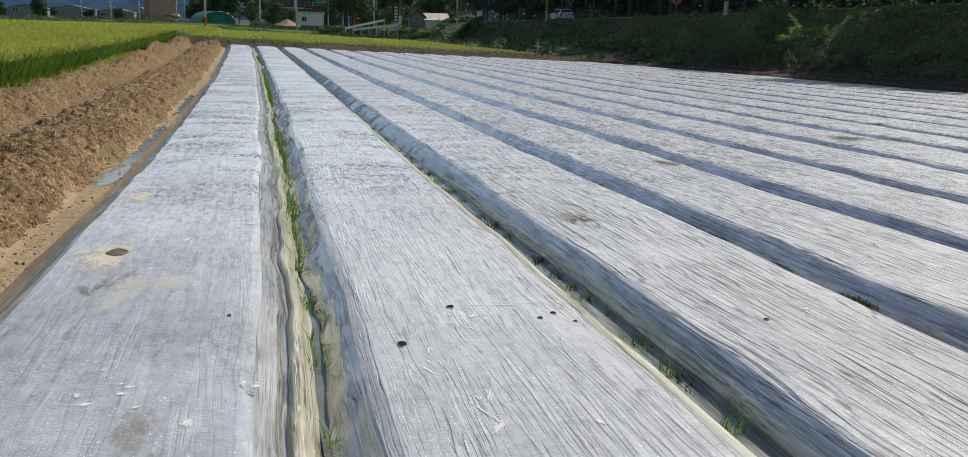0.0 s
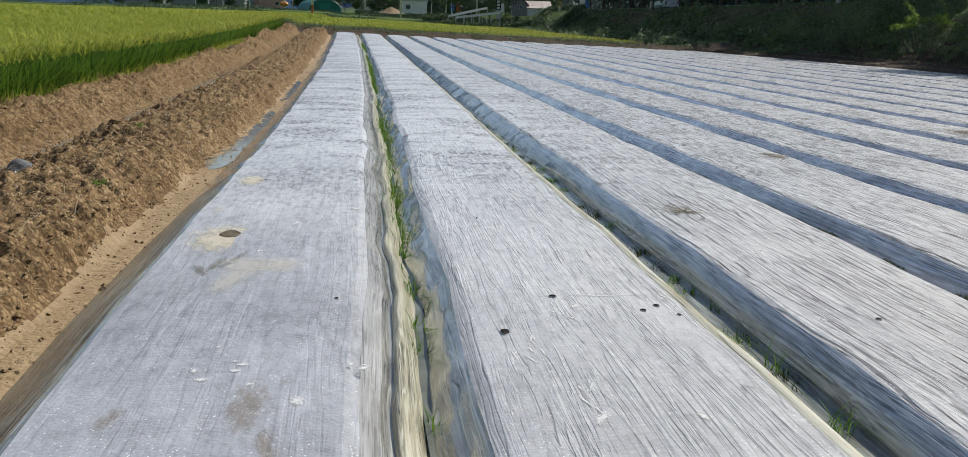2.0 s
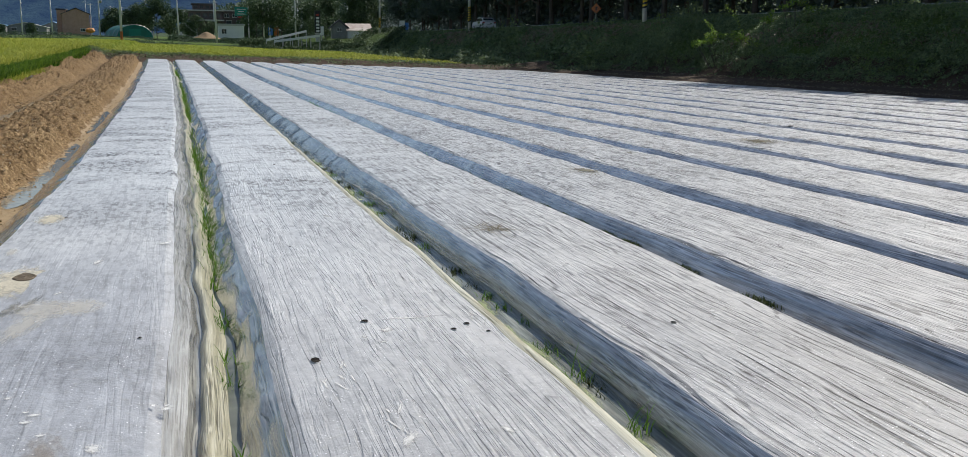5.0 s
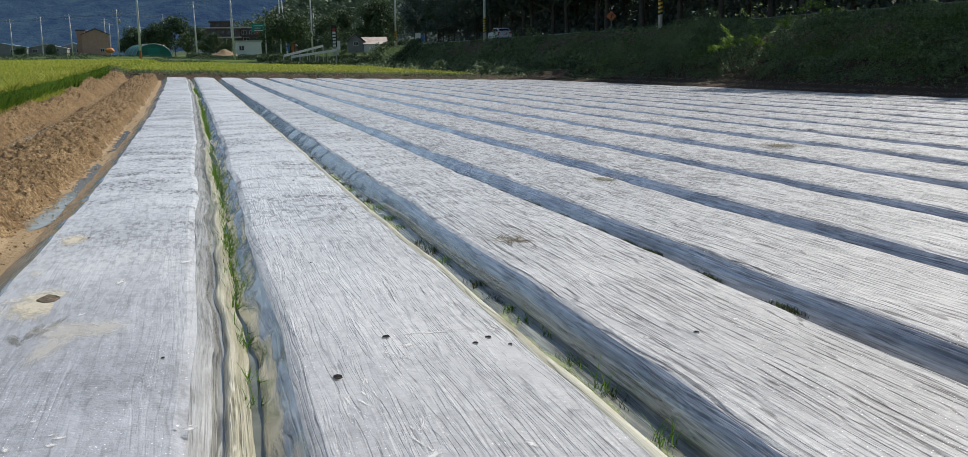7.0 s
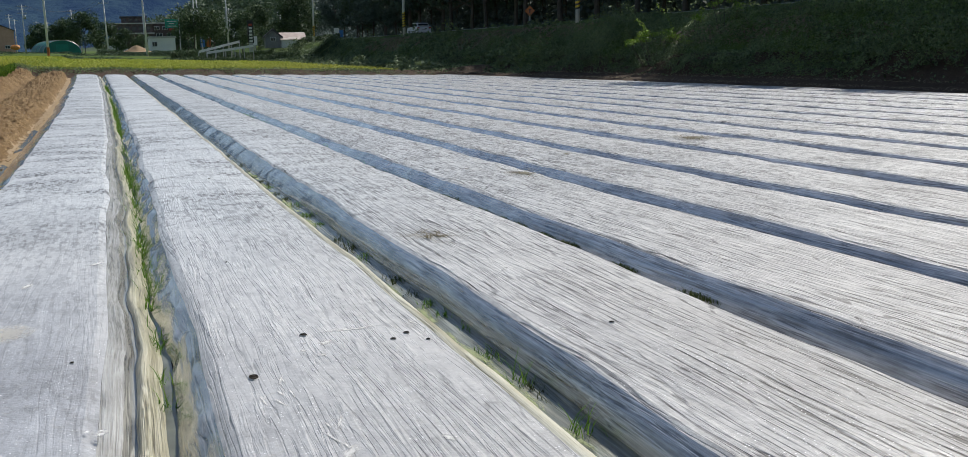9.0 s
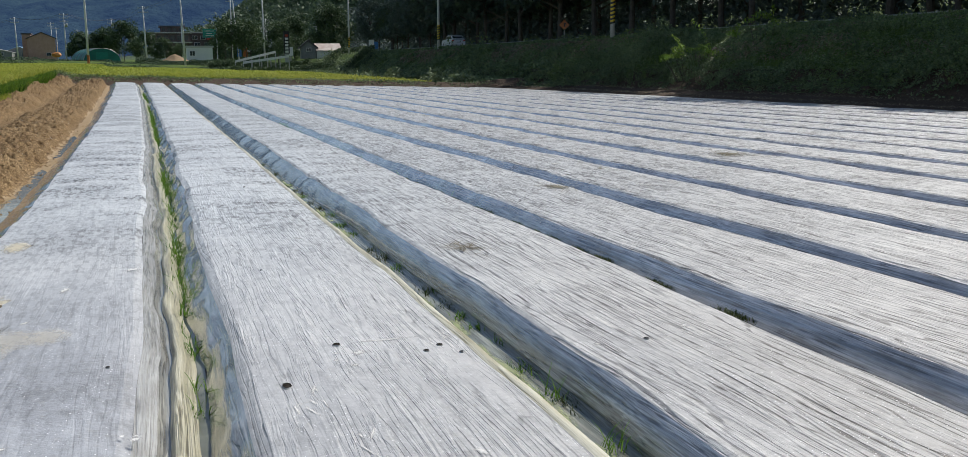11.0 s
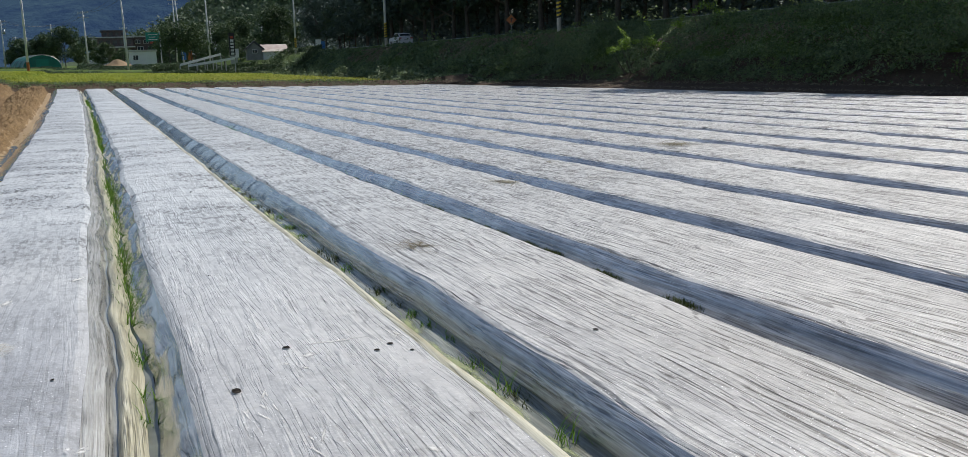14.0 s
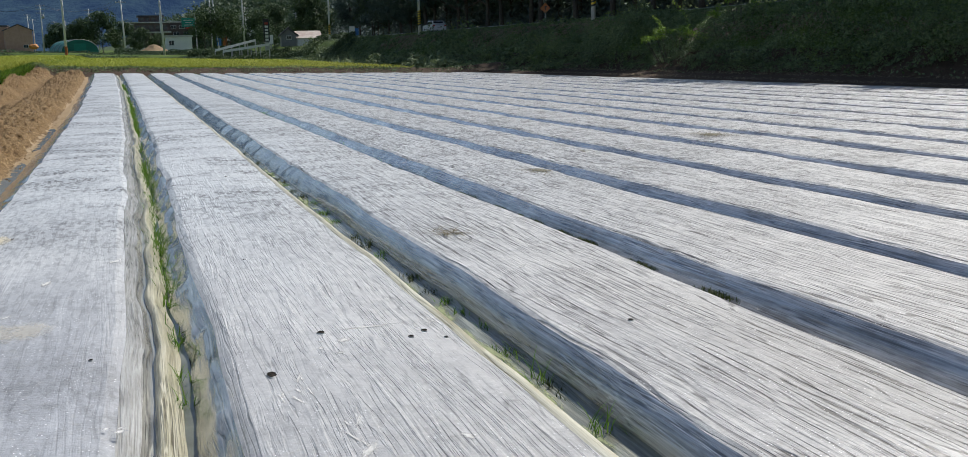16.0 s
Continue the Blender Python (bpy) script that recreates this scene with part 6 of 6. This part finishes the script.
# wires strung between poles
def wire(a, b, sag):
    cu = bpy.data.curves.new("wire", "CURVE")
    cu.dimensions, cu.bevel_depth, cu.bevel_resolution = "3D", 0.018, 1
    sp = cu.splines.new("POLY")
    sp.points.add(12)
    for i in range(13):
        s = i / 12
        c = Vector(a).lerp(Vector(b), s)
        sp.points[i].co = (c.x, c.y, c.z - sag * 4 * s * (1 - s), 1)
    cu.materials.append(CABLE)
    return tagged(new("power_line", cu), "thin black overhead power line", "cable", "overhead power lines")


tops = [(-48.6, 298, 10), (-36.4, 265, 9.5), (-28, 250, 9.5), (-16.8, 236, 10), (-7.6, 250, 9.5), (-0.2, 190, 10), (5.1, 152, 11), (18.6, 171, 12.5), (32.2, 165, 12)]
for (ax, ay, ah), (bx, by, bh) in zip(tops, tops[1:]):
    for off in (-0.6, 0.6):
        wire((ax + off, ay, village_z(ax, ay) + ah - 0.2), (bx + off, by, village_z(bx, by) + bh - 0.2), 0.7)
for a, b in ((165, 111), (111, 65.6)):
    for off in (-0.6, 0.6):
        wire((32.2 + off, a, float(road_level(a)) + 11.6), (32.2 + off, b, float(road_level(b)) + 11.6), 0.8)

# village trees, hedges
VILLAGELEAF = leafy("village_leaf", (0.045, 0.078, 0.046), (0.12, 0.17, 0.075), 0.4, 0.1)
DARKLEAF = leafy("conifer_leaf", (0.05, 0.09, 0.06), (0.125, 0.175, 0.09), 0.4, 0.15)
base_a = tree("village_tree", -4.6, 222, village_z(-4.6, 222), 8.6, 7.6, 301, 0.12, VILLAGELEAF, 0.42, 6200, "broad green village tree")
base_b = tree("village_tree", 12.2, 160, village_z(12.2, 160) + 0.5, 6.6, 6.2, 302, 0.36, VILLAGELEAF, 0.36, 2500, "dark spreading village tree")
base_c = tree("village_tree", -58, 290, village_z(-58, 290), 6.0, 4.4, 303, 0.1, DARKLEAF, 0.5, 2200, "dark rounded conifer in the village")
for o in (base_a, base_b, base_c):
    tagged(o, group="trees in the village")
r9 = random.Random(9)
for b, x, y, s in ((base_b, 15.0, 163, 1.05), (base_a, 3.3, 226, 0.62), (base_a, -9.5, 246, 0.7), (base_a, -9, 240, 0.85), (base_a, -0.5, 233, 0.8), (base_a, -14.5, 248, 0.75), (base_c, -13, 236, 0.9), (base_c, -11, 242, 1.0), (base_a, 26, 214, 1.0),
                   (base_a, 21, 222, 1.1), (base_a, 31, 225, 1.1), (base_a, 36, 205, 1.2), (base_a, 17, 240, 1.1), (base_a, 41, 232, 1.2), (base_b, 6.2, 214, 0.6), (base_b, 24.5, 190, 0.75), (base_b, 47, 190, 1.4), (base_b, 43, 178, 1.3)):
    o = copy_thing(b, pose(x, y, village_z(x, y), 0, 0, r9.uniform(0, 360)))
    o.scale = (s, s, s)
for i in range(16):
    x, y = -78 + i * 4.2 + r9.uniform(-1, 1), 285 + r9.uniform(-12, 25)
    if -31 < x < -22:
        continue
    o = copy_thing(base_c, pose(x, y, village_z(x, y), 0, 0, r9.uniform(0, 360)))
    s = r9.uniform(0.45, 0.8)
    o.scale = (s, s, s)


def hedge(name, x0, x1, y, h, n, mat, label, seed):
    r = np.random.default_rng(seed)
    n = int(n * 1.6)
    X, Y = r.uniform(x0, x1, n), y + r.normal(0, 0.8, n)
    Z = land(X, Y) + h * r.random(n) * np.clip(0.7 + fbm(X, Y * 0, 0.25, 3), 0.15, 1.3)
    v, q = leaves(np.stack([X, Y, Z], 1), min(0.26, h * 0.45), r, 0.7)
    stuff(name, v, q, mat, label, "hedge")


hedge("paddy_edge_weeds", -60, 26, 143.5, 0.6, 9000, DARKLEAF, "low weeds along the far edge of the paddy", 401)
hedge("headland_weeds", -6, 24, 69.3, 0.28, 5000, WEED, "low weeds on the headland below the rice", 406)
hedge("village_hedge", -90, 30, 154, 0.5, 9000, DARKLEAF, "dark low hedge below the village", 402)
hedge("village_hedge", -2, 14, 176, 1.1, 5000, DARKLEAF, "dark low hedge below the village", 403)
hedge("verge_weeds", 21, 37, 171, 1.5, 5000, VILLAGELEAF, "overgrown verge in front of the farmhouse", 407)
hedge("ramp_weeds", 9, 30, 138.0, 1.2, 8000, VILLAGELEAF, "overgrown green slope below the ramp", 405)
hedge("ramp_weeds", 8, 32, 147, 1.5, 9000, VILLAGELEAF, "overgrown green slope beside the ramp", 404)
